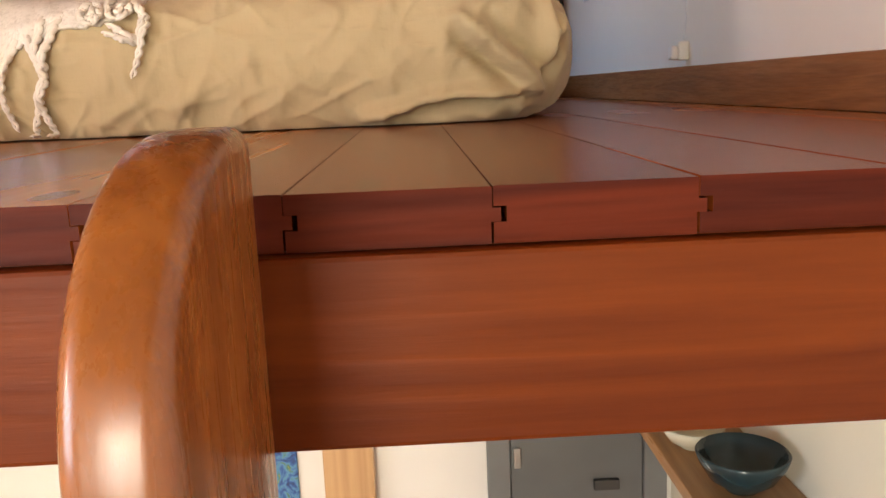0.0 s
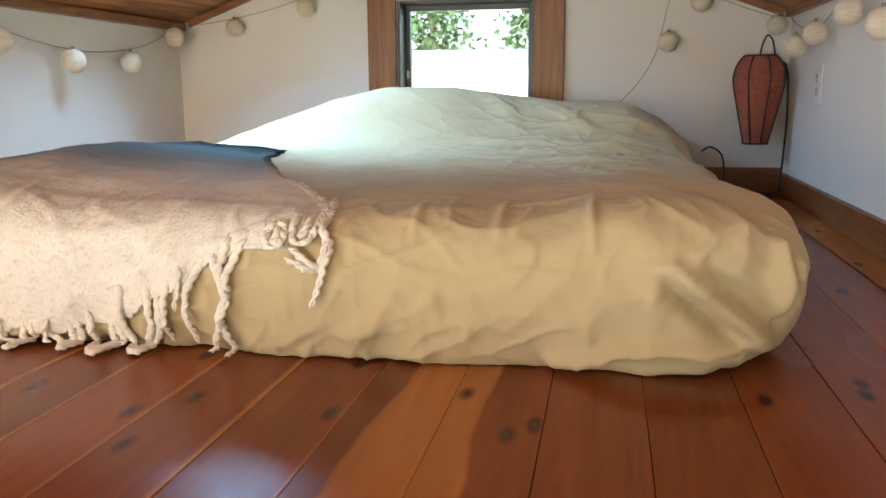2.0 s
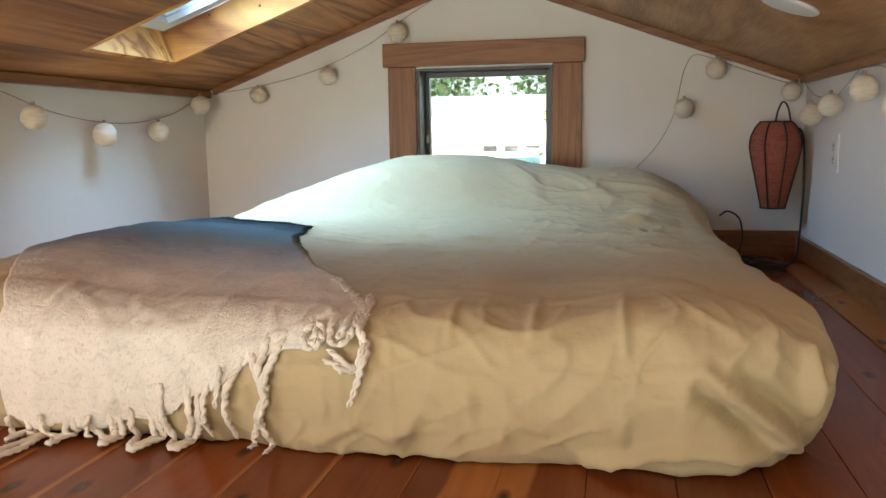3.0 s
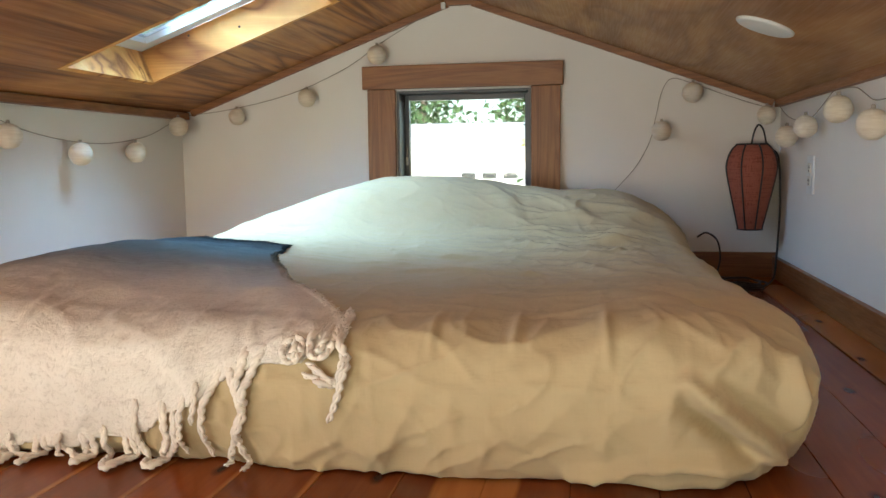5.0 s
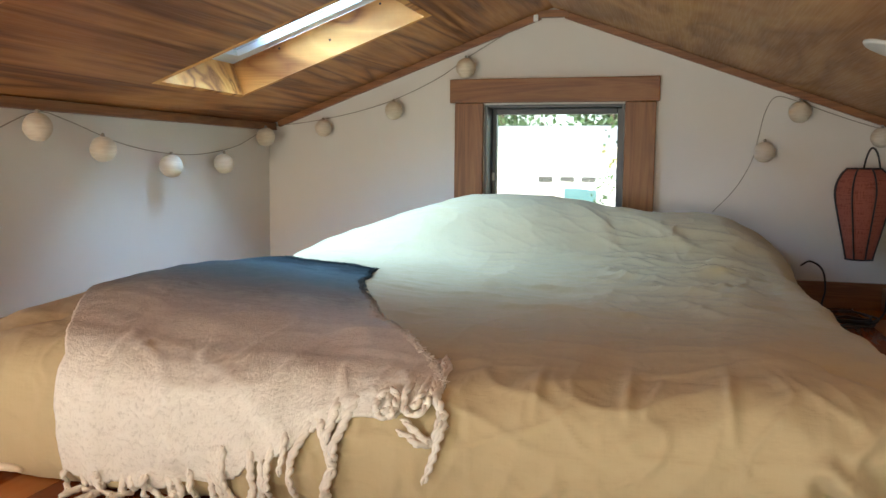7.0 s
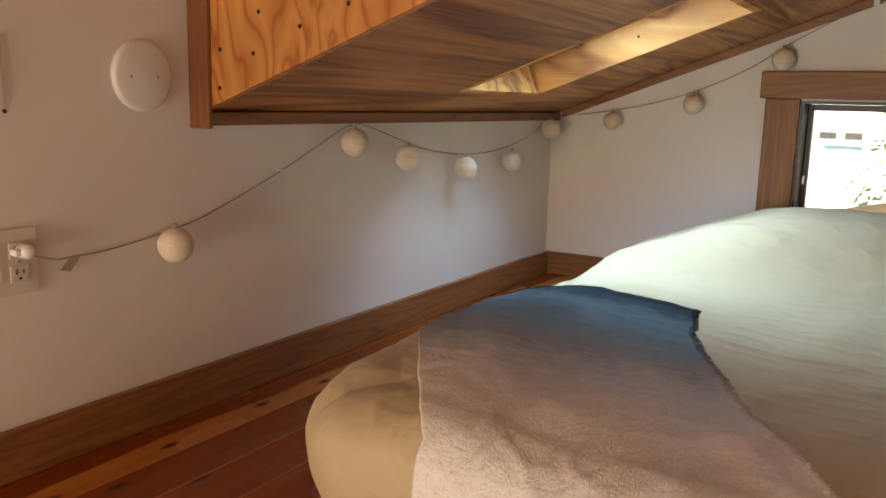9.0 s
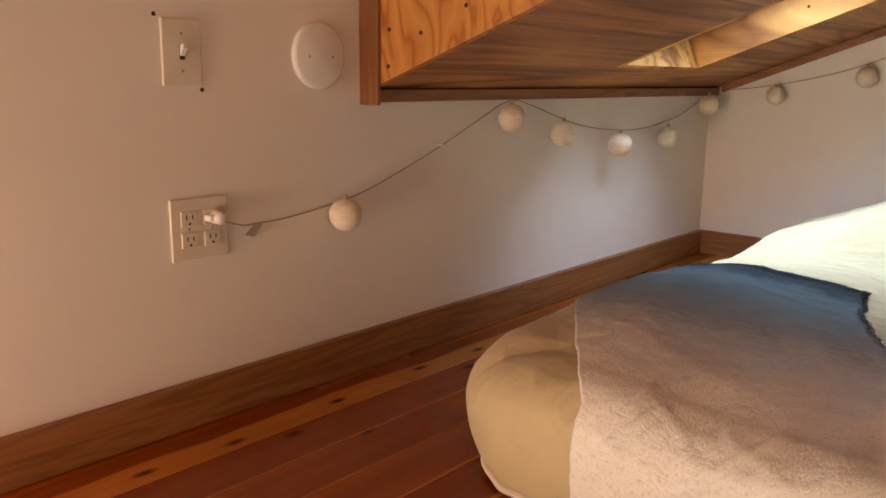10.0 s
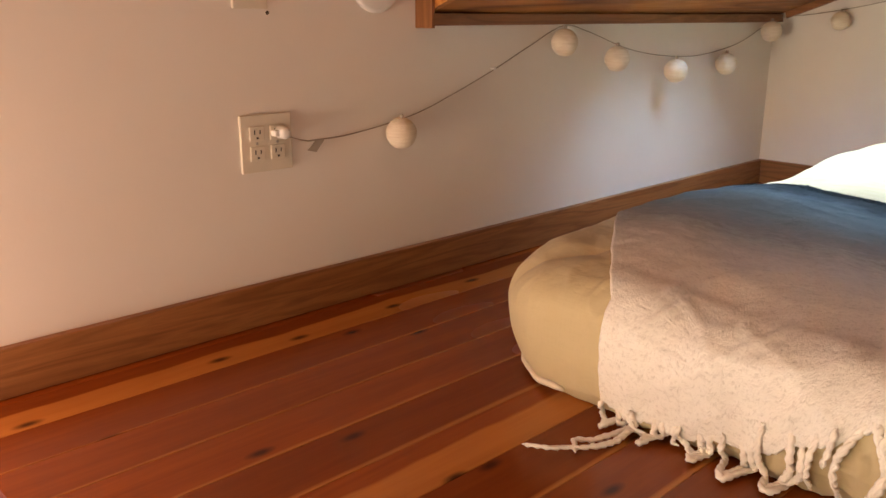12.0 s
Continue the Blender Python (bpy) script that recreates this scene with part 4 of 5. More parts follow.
def outlet_pair(parent, x, yc, zc, side=1):
    """One duplex receptacle: two faces with slots."""
    for dz in (0.0195, -0.0195):
        face = part("receptacle", boxed(min(x, x + side * 0.003), max(x, x + side * 0.003), yc - 0.0165, yc + 0.0165, zc + dz - 0.014, zc + dz + 0.014, 0.0014), PLASTIC, parent)
        xs = (min(x + side * 0.0022, x + side * 0.0036), max(x + side * 0.0022, x + side * 0.0036))
        for dy, h in ((-0.006, 0.0045), (0.006, 0.0038)):
            part("slot", boxed(*xs, yc + dy - 0.0012, yc + dy + 0.0012, zc + dz + 0.003 - h, zc + dz + 0.003 + h), SLOT, face)
        part("slot", boxed(*xs, yc - 0.0024, yc + 0.0024, zc + dz - 0.0105, zc + dz - 0.0062, 0.0006), SLOT, face)
    part("screw", lathe(bmesh.new(), [(0.003, 0), (0.0026, side * 0.001), (0.0004, side * 0.0012)], (x, yc, zc), "x", 10), STEEL, parent)


quad = thing("wall_outlet", (0, 0.658, 2.152), "ivory double wall outlet with a plug in it", "outlet")
part("cover_plate", rounded_plate(0.0, 0.600, 0.716, 2.095, 2.208), PLASTIC, quad)
outlet_pair(quad, 0.006, 0.635, 2.152), outlet_pair(quad, 0.006, 0.681, 2.152)
plug = thing("plug", (0.010, 0.682, 2.172), "white plug of the string lights in the outlet", "plug")
part("plug_body", lathe(bmesh.new(), [(0.011, 0.0), (0.0125, 0.003), (0.0125, 0.022), (0.010, 0.027), (0.004, 0.029)], (0.0095, 0.684, 2.171), "x", 16), WHITEPL, plug, smooth=True)
part("plug_grip", boxed(0.012, 0.030, 0.663, 0.675, 2.165, 2.177, 0.003), WHITEPL, plug)

sw = thing("light_switch", (0, 0.638, 2.462), "ivory toggle light switch on the wall", "switch")
part("cover_plate", rounded_plate(0.0, 0.601, 0.676, 2.405, 2.518), PLASTIC, sw)
part("toggle_slot", boxed(0.005, 0.0066, 0.633, 0.643, 2.449, 2.473), SLOT, sw)
part("toggle", prism(bmesh.new(), [(0.006, 2.455), (0.006, 2.472), (0.018, 2.476), (0.018, 2.468)], "y", 0.634, 0.642), WHITEPL, sw)
for z in (2.43, 2.493):
    part("screw", lathe(bmesh.new(), [(0.003, 0), (0.0026, 0.001), (0.0004, 0.0012)], (0.006, 0.638, z), "x", 10), STEEL, sw)

disc = thing("round_blank_cover", (0, 0.944, 2.464), "round white cover plate screwed to the wall", "cover")
part("round_plate", lathe(bmesh.new(), [(0.066, 0.0), (0.066, 0.006), (0.063, 0.010), (0.058, 0.0115), (0.0005, 0.012)], (0, 0.944, 2.464), "x", 48), WHITEPL, disc, smooth=True)
for dy in (-0.03, 0.03):
    part("screw", lathe(bmesh.new(), [(0.003, 0), (0.0026, 0.0008), (0.0004, 0.001)], (0.0118, 0.944 + dy, 2.462), "x", 10), STEEL, disc)
for k, (y, z) in enumerate([(0.592, 2.523), (0.678, 2.398)]):
    tagged(part("wall_plug_hole", lathe(bmesh.new(), [(0.004, 0), (0.0035, 0.0012), (0.0004, 0.0014)], (0, y, z), "x", 10), SCREW), "small dark anchor hole in the wall", "wall anchor", "old wall anchors")

# round cover on the right ceiling
c_x = 1.975
dz = EAVE + K * (W - c_x)
bm = lathe(bmesh.new(), [(0.064, 0.0), (0.064, -0.004), (0.060, -0.007), (0.052, -0.008), (0.0005, -0.0085)], (0, 0, 0), "z", 48)
bmesh.ops.transform(bm, matrix=Matrix.Translation((c_x, 1.724, dz)) @ Matrix.Rotation(SLOPE, 4, "Y"), verts=bm.verts)
tagged(part("ceiling_cover", bm, WHITEPL, smooth=True, base=(c_x, 1.724, dz)), "round white cover plate on the sloping ceiling", "cover")

# outlet and night light on the right wall
ro = thing("wall_outlet", (W, 2.37, 2.145), "white wall outlet near the lantern", "outlet")
part("cover_plate", rounded_plate(W, 2.333, 2.405, 2.09, 2.203, -1), WHITEPL, ro)
outlet_pair(ro, W - 0.006, 2.369, 2.147, -1)
nightl = thing("night_light", (W, 1.363, 1.90), "small white plug-in night light low on the wall", "night light")
part("night_light_body", boxed(W - 0.024, W, 1.348, 1.378, 1.868, 1.908, 0.006, 3), WHITEPL, nightl)
part("night_light_lens", boxed(W - 0.038, W - 0.0235, 1.350, 1.376, 1.870, 1.898, 0.006, 3), WHITEPL, nightl)
part("cable", tube(bmesh.new(), smooth_path([(W - 0.010, 1.363, 1.908), (W - 0.004, 1.363, 1.95), (W - 0.004, 1.361, 2.05)], 6), 0.0011, 6), WHITEPL, nightl)

# ---- string lights ----


strings = thing("string_lights", (0.01, 1.3, 2.26), "string of cream woven paper ball lights along walls", "string lights")


def paper_ball(c, r):
    bm = bmesh.new()
    bmesh.ops.create_uvsphere(bm, u_segments=28, v_segments=18, radius=r)
    for v in bm.verts:
        a = math.atan2(v.co.y, v.co.x)
        v.co *= 1 + 0.018 * math.sin(14 * a + 6 * v.co.z / r) + 0.035 * noise.noise(v.co * 40 + Vector(c) * 9)
    bmesh.ops.translate(bm, verts=bm.verts, vec=Vector(c))
    ob = part("paper_ball", bm, BALL, strings, smooth=True)
    part("socket", lathe(bmesh.new(), [(0.004, 0.0), (0.005, 0.003), (0.005, 0.012), (0.003, 0.015)], (c[0], c[1], c[2] + r - 0.006), "z", 12), CORD, ob)
    return ob


random.seed(5)
LEFT_BALLS = [(0.048, 0.971, 2.145), (0.062, 1.515, 2.327), (0.060, 1.753, 2.278), (0.059, 2.066, 2.232), (0.056, 2.380, 2.240), (0.055, 2.685, 2.340),
              (0.256, 2.765, 2.376), (0.540, 2.765, 2.441), (0.815, 2.762, 2.590)]
for c in LEFT_BALLS:
    paper_ball(c, random.uniform(0.031, 0.0355))
RIGHT_BALLS = [(1.835, 2.765, 2.295), (1.938, 2.765, 2.425), (2.178, 2.745, 2.342), (2.188, 2.48, 2.262), (2.188, 2.25, 2.283), (2.185, 1.925, 2.312), (2.188, 1.675, 2.265), (2.188, 1.306, 2.170)]
for c in RIGHT_BALLS:
    paper_ball(c, random.uniform(0.031, 0.0355))
cordL = [(0.030, 0.675, 2.168), (0.022, 0.735, 2.150), (0.008, 0.769, 2.146), (0.008, 0.87, 2.150), (0.008, 1.036, 2.175), (0.008, 1.16, 2.212), (0.008, 1.306, 2.264), (0.008, 1.44, 2.318), (0.008, 1.573, 2.367),
         (0.008, 1.68, 2.352), (0.010, 1.88, 2.300), (0.010, 2.08, 2.274), (0.010, 2.29, 2.270), (0.010, 2.53, 2.300), (0.012, 2.70, 2.352), (0.022, 2.79, 2.384),
         (0.14, G - 0.012, 2.398), (0.256, G - 0.012, 2.415), (0.40, G - 0.012, 2.445), (0.54, G - 0.012, 2.488), (0.70, G - 0.012, 2.56), (0.815, G - 0.012, 2.635), (0.93, G - 0.012, 2.70), (1.055, G - 0.014, 2.762)]
part("cord", tube(bmesh.new(), smooth_path(cordL, 6), 0.0014, 6), CORD, strings, "thin brown cord", smooth=True)
part("cord_tag", prism(bmesh.new(), [(0.752, 2.126), (0.772, 2.121), (0.793, 2.144), (0.775, 2.147)], "x", 0.006, 0.009), CORD, strings, "small grey tag")
cordR = [(1.68, G - 0.02, 2.09), (1.75, G - 0.012, 2.17), (1.798, G - 0.012, 2.26), (1.818, G - 0.010, 2.345), (1.836, G - 0.010, 2.43), (1.868, G - 0.012, 2.478), (1.935, G - 0.012, 2.462), (2.05, G - 0.012, 2.418),
         (2.19, 2.80, 2.372), (2.205, 2.745, 2.385), (2.215, 2.60, 2.33), (W - 0.012, 2.48, 2.31), (W - 0.012, 2.36, 2.31), (W - 0.012, 2.25, 2.335), (W - 0.012, 2.12, 2.372), (W - 0.012, 2.05, 2.37), (W - 0.012, 1.925, 2.362),
         (W - 0.012, 1.80, 2.325), (W - 0.012, 1.675, 2.315), (W - 0.012, 1.5, 2.25), (W - 0.012, 1.306, 2.215)]
part("cord", tube(bmesh.new(), smooth_path(cordR, 6), 0.0014, 6), CORD, strings, "thin brown cord", smooth=True)
for y, z, nm in ((1.306, 2.268, "cord_nail"), (1.573, 2.371, "cord_nail")):
    tagged(part(nm, lathe(bmesh.new(), [(0.002, 0.0), (0.002, 0.012), (0.005, 0.013), (0.004, 0.015)], (0.0, y, z), "x", 10), WHITEPL), "small white nail holding the light cord", "nail", "cord nails")

# ---- red lantern ----
lan = thing("hanging_lantern", (2.125, 2.71, 1.955), "tapered red cloth lantern with black ribs in the corner", "lantern")
prof = [(0.040, 0.0), (0.048, 0.035), (0.060, 0.085), (0.073, 0.14), (0.083, 0.185), (0.086, 0.215), (0.080, 0.245), (0.066, 0.272), (0.050, 0.287)]
LX, LY, LZ = 2.128, 2.712, 1.957
NR = 8


def lantern_ring(r, h, bulge):
    ring = []
    for k in range(NR * 4):
        a = 2 * math.pi * k / (NR * 4) + 0.25
        f = (k % 4) / 4
        rr = r * (1 - bulge * math.sin(math.pi * f))
        ring.append((LX + rr * math.cos(a), LY + rr * math.sin(a), LZ + h))
    return ring


bm = bmesh.new()
rings = [[bm.verts.new(p) for p in lantern_ring(r, h, 0.045)] for r, h in prof]
for a, b in zip(rings, rings[1:]):
    for k in range(len(a)):
        bm.faces.new((a[k], a[(k + 1) % len(a)], b[(k + 1) % len(a)], b[k]))
part("shade", bm, LANTERN, lan, smooth=True)
for k in range(NR):
    a = 2 * math.pi * k / NR + 0.25
    part("rib", tube(bmesh.new(), smooth_path([(LX + (r + 0.001) * math.cos(a), LY + (r + 0.001) * math.sin(a), LZ + h) for r, h in prof], 3), 0.0026, 6), BLACK, lan, smooth=True)
for r, h in (prof[0], prof[-1]):
    part("rim", tube(bmesh.new(), [(LX + r * math.cos(2 * math.pi * k / 24), LY + r * math.sin(2 * math.pi * k / 24), LZ + h) for k in range(25)], 0.003, 6), BLACK, lan, smooth=True)
part("hanger", tube(bmesh.new(), smooth_path([(LX - 0.002, LY, LZ + 0.285), (LX + 0.006, LY + 0.004, LZ + 0.325), (LX + 0.020, LY + 0.006, LZ + 0.352), (LX + 0.036, LY + 0.004, LZ + 0.335), (LX + 0.046, LY, LZ + 0.287)], 6), 0.003, 6), BLACK, lan, smooth=True)

# black cables in the corner and on the boards
tagged(part("black_cable", tube(bmesh.new(), smooth_path([(LX + 0.05, LY, LZ + 0.27), (2.215, 2.72, 2.20), (2.222, 2.705, 2.05), (2.218, 2.70, 1.93), (2.212, 2.69, 1.86), (2.19, 2.62, 1.80), (2.13, 2.52, F + 0.006), (2.05, 2.46, F + 0.006), (1.99, 2.40, F + 0.006)], 8), 0.0036, 7), BLACK,
            smooth=True, base=(2.2, 2.7, F)), "black power cable hanging from the lantern to the boards", "cable")
coil = []
for k in range(90):
    a = k * 0.24
    rr = 0.055 + 0.018 * math.sin(k * 0.13)
    coil.append((2.075 + 1.15 * rr * math.cos(a), 2.50 + 1.5 * rr * math.sin(a), F + 0.005 + 0.0003 * k + 0.002 * math.sin(k)))
tagged(part("coiled_cable", tube(bmesh.new(), coil, 0.0036, 6), BLACK, smooth=True, base=(2.075, 2.5, F)), "black extension cable coiled on the boards", "cable")
tagged(part("cable_loop", tube(bmesh.new(), smooth_path([(1.955, 2.70, 1.93), (1.985, 2.70, 1.945), (2.02, 2.69, 1.92), (2.03, 2.68, 1.86), (2.02, 2.66, 1.80), (2.05, 2.58, F + 0.006)], 8), 0.003, 7), BLACK,
            smooth=True, base=(2.03, 2.66, F)), "black cable looping out behind the mattress", "cable")

# ---- grab post at the loft's edge ----


def stile(xa, xb):
    bm = bmesh.new()
    poly = [(0.024, 0.001), (0.024, 1.808), (0.016, 1.817), (-0.018, 1.817)]
    for k in range(1, 17):
        a = math.radians(90 * k / 16)
        poly.append((-0.018 - 0.130 * math.sin(a), 1.695 + 0.122 * math.cos(a) ** 0.92))
    poly += [(-0.150, 1.5), (-0.150, 0.001)]
    prism(bm, poly, "x", xa, xb)
    es = [e for e in bm.edges if not (abs(e.verts[0].co.x - e.verts[1].co.x) > 0.01)]
    bmesh.ops.bevel(bm, geom=es, offset=0.011, segments=4, profile=0.5, affect="EDGES", clamp_overlap=True)
    return bm


ladder_post = tagged(part("ladder_post", stile(1.532, 1.573), STILE, smooth=True, base=(1.552, -0.06, 0)), "varnished wooden post with a rounded top at the loft edge", "post")
ladder_post.data.set_sharp_from_angle(angle=radians(28))

# ---- below the loft ----
PY = 1.42
bm = bmesh.new()
box(bm, 0, W, PY, PY + 0.1, 0, F - 0.052)
structure("wall_under_loft", bm, WALL, "white partition under the loft", "wall")
structure("wall_under_loft_side", boxed(W - 0.004, W - 0.0005, EDGE + 0.04, PY, 0, F - 0.052), CREAM, "cream painted wall under the loft", "wall")
pst = thing("wooden_post", (1.465, PY, 0), "pale wooden post against the partition", "post")
part("post_body", boxed(1.41, 1.525, PY - 0.05, PY - 0.001, 0.002, F - 0.053, 0.004), wood("pale_pine", (0.48, 0.27, 0.12), (0.62, 0.38, 0.18), "z", 0.45, 20), pst)
cab = thing("door_1", (1.995, PY, 0), "narrow dark grey door in a grey frame", "door", kind="structure")
part("door_frame", boxed(1.79, 1.843, PY - 0.03, PY - 0.001, 0.002, 1.62, 0.003), plain("grey_trim", (0.17, 0.17, 0.165), 0.5), cab)
part("door_frame", boxed(2.160, 2.215, PY - 0.03, PY - 0.001, 0.002, 1.62, 0.003), plain("grey_trim_b", (0.17, 0.17, 0.165), 0.5), cab)
leaf = part("door_leaf", boxed(1.845, 2.158, PY - 0.022, PY - 0.001, 0.004, 1.62, 0.003), GREY, cab)
part("door_catch", boxed(1.852, 1.868, PY - 0.034, PY - 0.0225, 0.95, 1.0, 0.003), STEEL, leaf)
part("door_pull", boxed(2.04, 2.10, PY - 0.038, PY - 0.0225, 0.885, 0.91, 0.003), SLOT, leaf)


def picture_paint():
    m = Mat("blue_swirl_print", 0.5)
    v = m.mapped((1, 1, 1))
    sw_ = m.noise(v, 16, 4, 0.6, 3.0)
    m.color(m.ramp(sw_, [(0.3, (0.015, 0.02, 0.07)), (0.45, (0.03, 0.09, 0.30)), (0.56, (0.10, 0.26, 0.45)), (0.66, (0.07, 0.16, 0.06)), (0.74, (0.45, 0.42, 0.12))]))
    return m.m


pic = thing("picture", (1.29, PY, 1.0), "blue swirling landscape print on the partition", "picture")
part("print", boxed(1.10, 1.345, PY - 0.012, PY - 0.001, 0.80, 1.20, 0.002), picture_paint(), pic)
shelf = thing("wall_shelf", (2.13, 0.8, 1.18), "varnished wooden shelf along the cream wall", "shelf")
part("board", boxed(2.06, W - 0.005, 0.25, PY - 0.04, 1.165, 1.19, 0.003), wood("shelf_wood", (0.28, 0.13, 0.045), (0.42, 0.22, 0.08), "y", 0.35, 22), shelf)
for y in (0.4, 1.2):
    part("bracket", prism(bmesh.new(), [(2.09, 1.164), (W - 0.005, 1.164), (W - 0.005, 1.02)], "y", y - 0.012, y + 0.012), STEEL, shelf)


def bowl(c, r, h, mat, label):
    ob = thing("bowl", c, label, "bowl")
    prof = [(r * 0.35, 0.0), (r * 0.40, 0.006), (r * 0.72, h * 0.35), (r * 0.93, h * 0.75), (r, h), (r * 0.96, h + 0.003), (r * 0.88, h * 0.75), (r * 0.65, h * 0.36), (r * 0.3, h * 0.16), (0.001, h * 0.14)]
    part("bowl_body", lathe(bmesh.new(), prof, c, "z", 40), mat, ob, smooth=True)
    return ob


GLAZE = plain("dark_teal_glaze", (0.02, 0.045, 0.055), 0.12, 0, 0.5, 25)
bowl((2.145, 0.79, 1.1905), 0.072, 0.062, GLAZE, "dark teal glazed pottery bowl on the shelf")
bowl((2.12, 0.95, 1.1905), 0.055, 0.04, plain("cream_glaze", (0.6, 0.55, 0.42), 0.2), "small cream pottery dish on the shelf")

# ---- outside the window ----
structure("ground", boxed(-400, 400, -400, 400, -0.75, -0.65), GRASS, "dry grassy ground around the house", "ground")


def tree(x, y, h, r, seed, n=1500, fine=1.0, low=0.12):
    random.seed(seed)
    ob = thing("tree", (x, y, -0.65), "leafy green tree outside the window", "tree", "trees outside")
    bm = bmesh.new()
    tube(bm, smooth_path([(x, y, -0.65), (x + 0.08, y, h * 0.35), (x - 0.05, y + 0.1, h * 0.7), (x, y, h)], 5), [0.20 - 0.17 * k / 15 for k in range(16)], 9)
    for k in range(16):
        a, z = random.uniform(0, 6.28), h * random.uniform(0.22, 0.9)
        ln = r * random.uniform(0.6, 1.0) * (1.15 - 0.8 * z / h)
        tube(bm, smooth_path([(x, y, z), (x + 0.5 * ln * math.cos(a), y + 0.5 * ln * math.sin(a), z + 0.12 * ln), (x + ln * math.cos(a), y + ln * math.sin(a), z - 0.05 * ln)], 4), [0.025 - 0.0025 * i for i in range(9)], 6)
    part("trunk", bm, BARK, ob, smooth=True)
    vs, fs = [], []
    for k in range(n):
        z = h * random.uniform(low, 1.05)
        a = random.uniform(0, 6.28)
        rr = r * (1.12 - 0.85 * z / h) * random.random() ** 0.5 * (0.75 + 0.25 * math.sin(5 * a + z * 3))
        c = Vector((x + rr * math.cos(a), y + rr * math.sin(a), z - 0.2 * rr))
        d = Vector((random.uniform(-1, 1), random.uniform(-1, 1), random.uniform(-1.1, 0.2))).normalized()
        s = d.cross(Vector((random.random(), random.random(), 1))).normalized()
        ln, wd = fine * random.uniform(0.10, 0.24), fine * random.uniform(0.03, 0.07)
        i = len(vs)
        vs += [c, c + d * ln * 0.5 + s * wd, c + d * ln, c + d * ln * 0.5 - s * wd]
        fs.append((i, i + 1, i + 2, i + 3))
    me = bpy.data.meshes.new("crown")
    me.from_pydata([tuple(v) for v in vs], [], fs)
    me.materials.append(LEAF)
    cr = new("crown", me)
    cr.parent = ob
    cr.location = (-x, -y, 0.65)


tree(1.66, 13.0, 6.5, 1.75, 3, 15000, 0.6, 0.17)
tree(-9.6, 21.0, 8.0, 2.8, 4, 6000, 1.5)
tree(-1.2, 36.0, 9.5, 3.4, 8, 4200, 1.9)
tree(5.5, 36.0, 9.5, 3.6, 9, 6000, 1.9)
tree(-5.8, 35.0, 9.0, 3.6, 12, 4200, 1.9)
tree(-11.5, 37.0, 9.0, 3.6, 13, 6000, 1.9)


def heap(cx, cy, rx, ry, h, seed):
    """A low bank of bare earth with an uneven crest."""
    bm, n = bmesh.new(), 44
    rows_ = []
    for i in range(n + 1):
        row = []
        for j in range(n + 1):
            u, v = 2 * i / n - 1, 2 * j / n - 1
            r = math.hypot(u, v)
            z = h * max(1 - r, 0) ** 0.8 * (1 + 0.10 * noise.noise(Vector((u * 3, v * 3, seed)))) + 0.05 * noise.noise(Vector((u * 11, v * 11, seed)))
            row.append(bm.verts.new((cx + rx * u, cy + ry * v, -0.70 + max(z, 0))))
        rows_.append(row)
    for i in range(n):
        for j in range(n):
            bm.faces.new((rows_[i][j], rows_[i + 1][j], rows_[i + 1][j + 1], rows_[i][j + 1]))
    return bm


tagged(part("earth_bank", heap(3.4, 9.6, 7.8, 3.0, 3.05, 2.0), plain("dry_earth", (0.40, 0.26, 0.12), 0.95, 0, 0.4, 9, 0.6), smooth=True, base=(3.4, 9.6, -0.65)),
       "bank of dry tan earth outside the window", "earth bank")
house = thing("house", (-5, 26, -0.65), "white neighbouring house with dark windows", "house")
part("house_wall", boxed(-10.5, 4.5, 24, 31, -0.65, 2.75), SIDING, house)
bm = bmesh.new()
prism(bm, [(23.97, 2.75), (31.03, 2.75), (27.5, 3.5)], "x", -10.9, 4.7)
part("house_roof", bm, ROOFING, house)
for xw in (-5.6, -5.0, -4.4, -2.35, -1.72, -1.10):
    wdw = part("house_window", boxed(xw, xw + 0.47, 23.96, 23.999, 1.67, 1.90, 0.01), VINYL, house)
    part("window_pane", boxed(xw + 0.03, xw + 0.44, 23.945, 23.959, 1.70, 1.87), PANE, wdw)
part("house_door", boxed(-1.56, -0.64, 23.95, 23.999, 0.90, 1.53, 0.01), plain("teal_door_paint", (0.10, 0.23, 0.25), 0.5), house, "teal garage door")

# ---- loft floor boards, piece by piece ----
BOARD = 0.1105
loft = tagged(part("floor_loft", boxed(0.001, W - 0.001, EDGE + 0.005, G - 0.001, F - 0.0345, F - 0.0318), FASCIA), "varnished cedar board floor of the sleeping loft", "floor", kind="structure")
bm = bmesh.new()
hw = BOARD / 2 - 0.0003
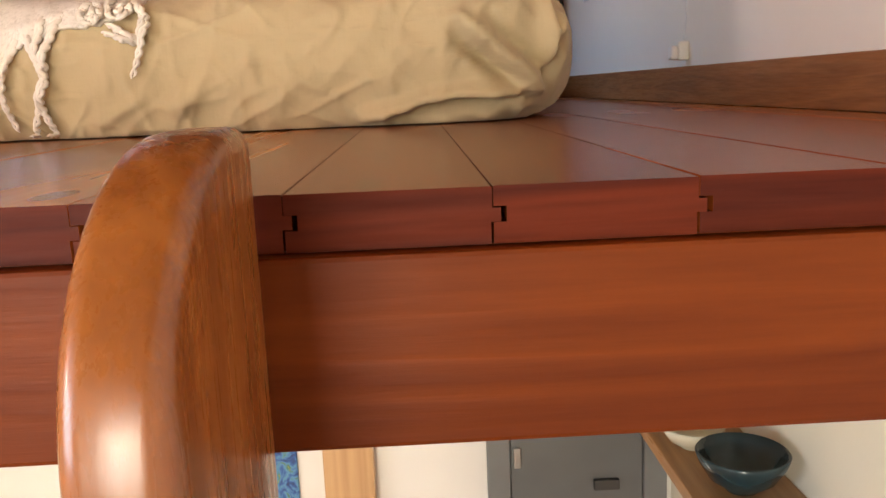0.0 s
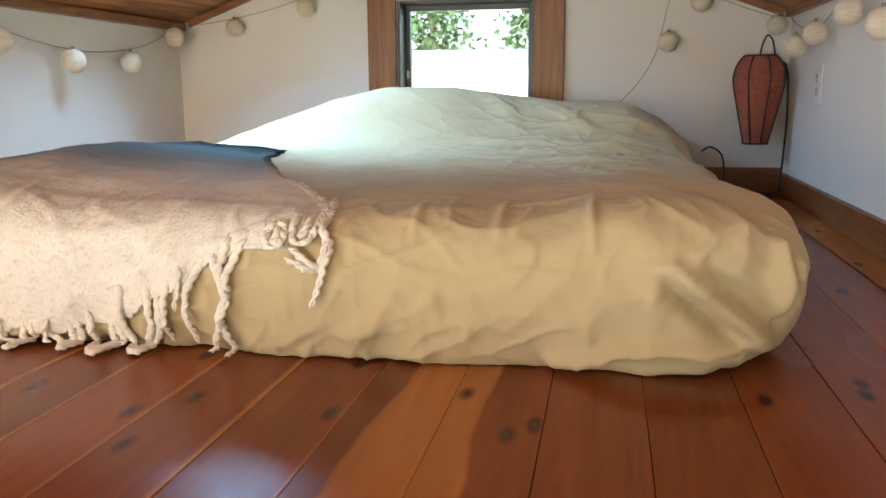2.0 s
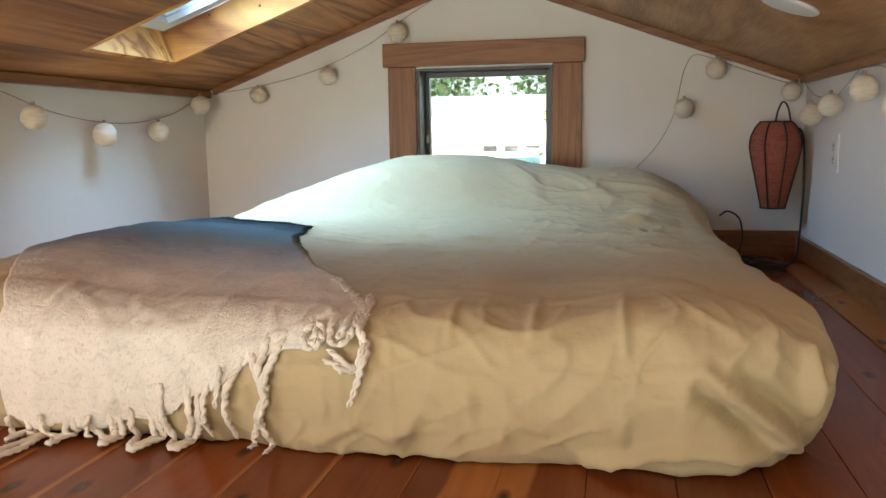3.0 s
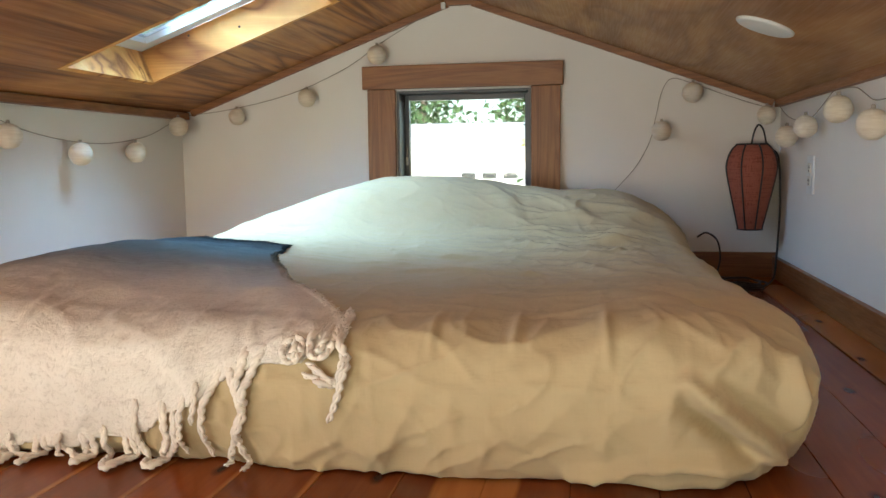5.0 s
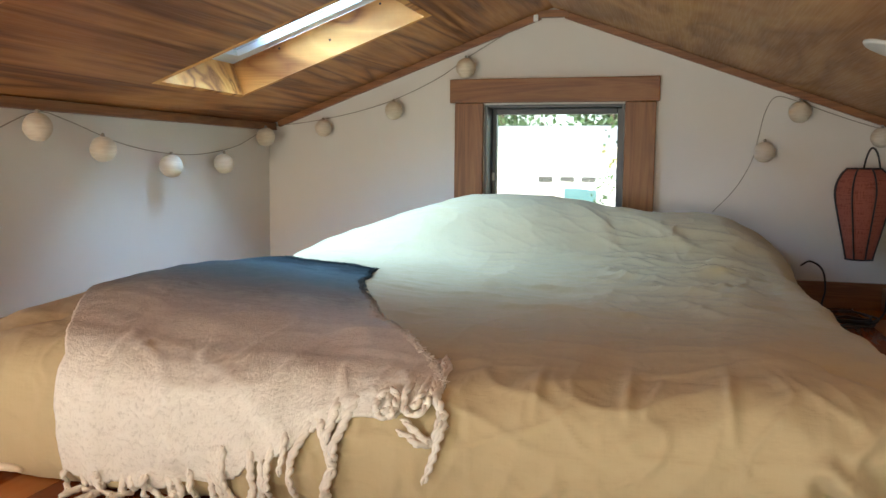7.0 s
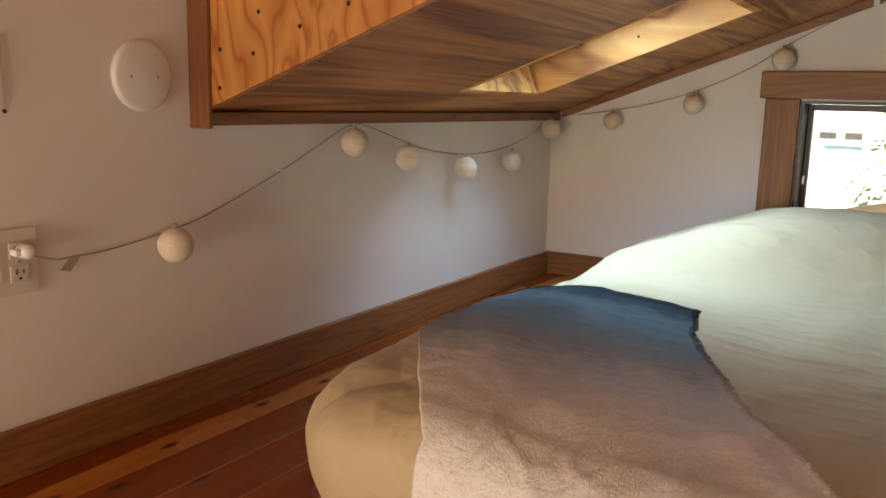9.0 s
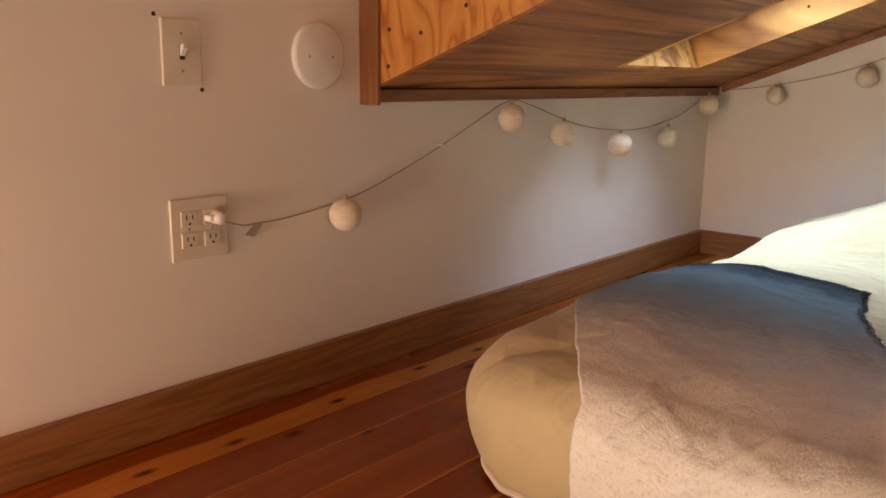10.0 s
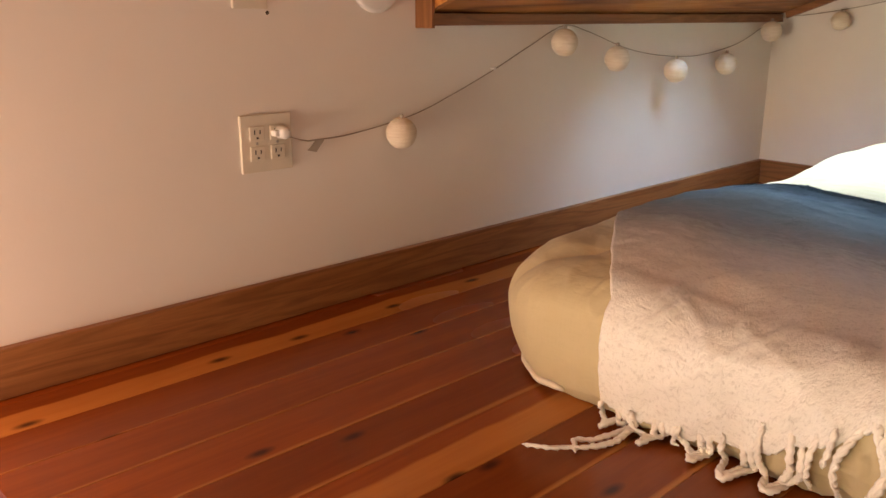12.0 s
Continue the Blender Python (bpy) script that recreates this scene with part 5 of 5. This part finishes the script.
# board section with a tongue on one side and a groove on the other
sec = [(-hw, 0.0), (-hw, -0.011), (-hw + 0.007, -0.011), (-hw + 0.007, -0.0195), (-hw, -0.0195), (-hw, -0.031), (hw - 0.0008, -0.031), (hw - 0.0008, -0.0190),
       (hw + 0.0045, -0.0190), (hw + 0.0045, -0.0115), (hw, -0.0115), (hw, 0.0)]
sec[0] = (-hw + 0.0007, 0.0)
sec.insert(1, (-hw, -0.0007))
sec[-1] = (hw, -0.0007)
sec.append((hw - 0.0007, 0.0))
prism(bm, sec, "y", EDGE, G - 0.003)
BOARDS = {}
for kind_, mat_ in (("heart", PLANK), ("edge", PLANK_EDGE), ("sap", PLANK_SAP), ("half", PLANK_HALF)):
    me = bpy.data.meshes.new("board")
    bm.to_mesh(me)
    me.materials.append(mat_), me.materials.append(ENDGRAIN)
    for f in me.polygons:
        f.material_index = 1 if abs(f.normal.y) > 0.9 else 0
    BOARDS[kind_] = me
bm.free()


def board_kind(x):
    """Which boards carry pale sapwood: one along the wall, two in the open floor; none past the bed's corner."""
    if x > 1.55:
        return "heart"
    if x > 1.48:
        return "half"
    if 1.37 < x < 1.46 or 0.60 < x < 0.69 or x < 0.12:
        return "sap"
    return "edge"


random.seed(21)
first = 1.694 + BOARD / 2 - BOARD * 16
for k in range(22):
    xc = first + BOARD * k
    if xc - hw < 0.0 or xc + hw > W:
        continue
    ob = new("board", BOARDS[board_kind(xc)])
    ob.parent = loft
    ob.location = (xc, 0, F - 0.0004 * random.random())
    ob.rotation_euler = (radians(random.uniform(-0.02, 0.02)), radians(random.uniform(-0.25, 0.25)), 0)
for nm, a, b in (("edge_board", 0.002, first + BOARD * next(k for k in range(22) if first + BOARD * k - hw >= 0) - hw - 0.0012),
                 ("edge_board", first + BOARD * max(k for k in range(22) if first + BOARD * k + hw <= W) + hw + 0.0051, W - 0.002)):
    if b - a > 0.004:
        part(nm, boxed(a, b, EDGE, G - 0.003, F - 0.031, F - 0.0003, 0.001), PLANK, loft)

# ---- pendant added out of view to hold the warm fill light ----
pend = thing("added_fill_lamp", (0.16, -0.46, 3.2), "added pendant lamp, out of view, for warm fill light", "lamp")
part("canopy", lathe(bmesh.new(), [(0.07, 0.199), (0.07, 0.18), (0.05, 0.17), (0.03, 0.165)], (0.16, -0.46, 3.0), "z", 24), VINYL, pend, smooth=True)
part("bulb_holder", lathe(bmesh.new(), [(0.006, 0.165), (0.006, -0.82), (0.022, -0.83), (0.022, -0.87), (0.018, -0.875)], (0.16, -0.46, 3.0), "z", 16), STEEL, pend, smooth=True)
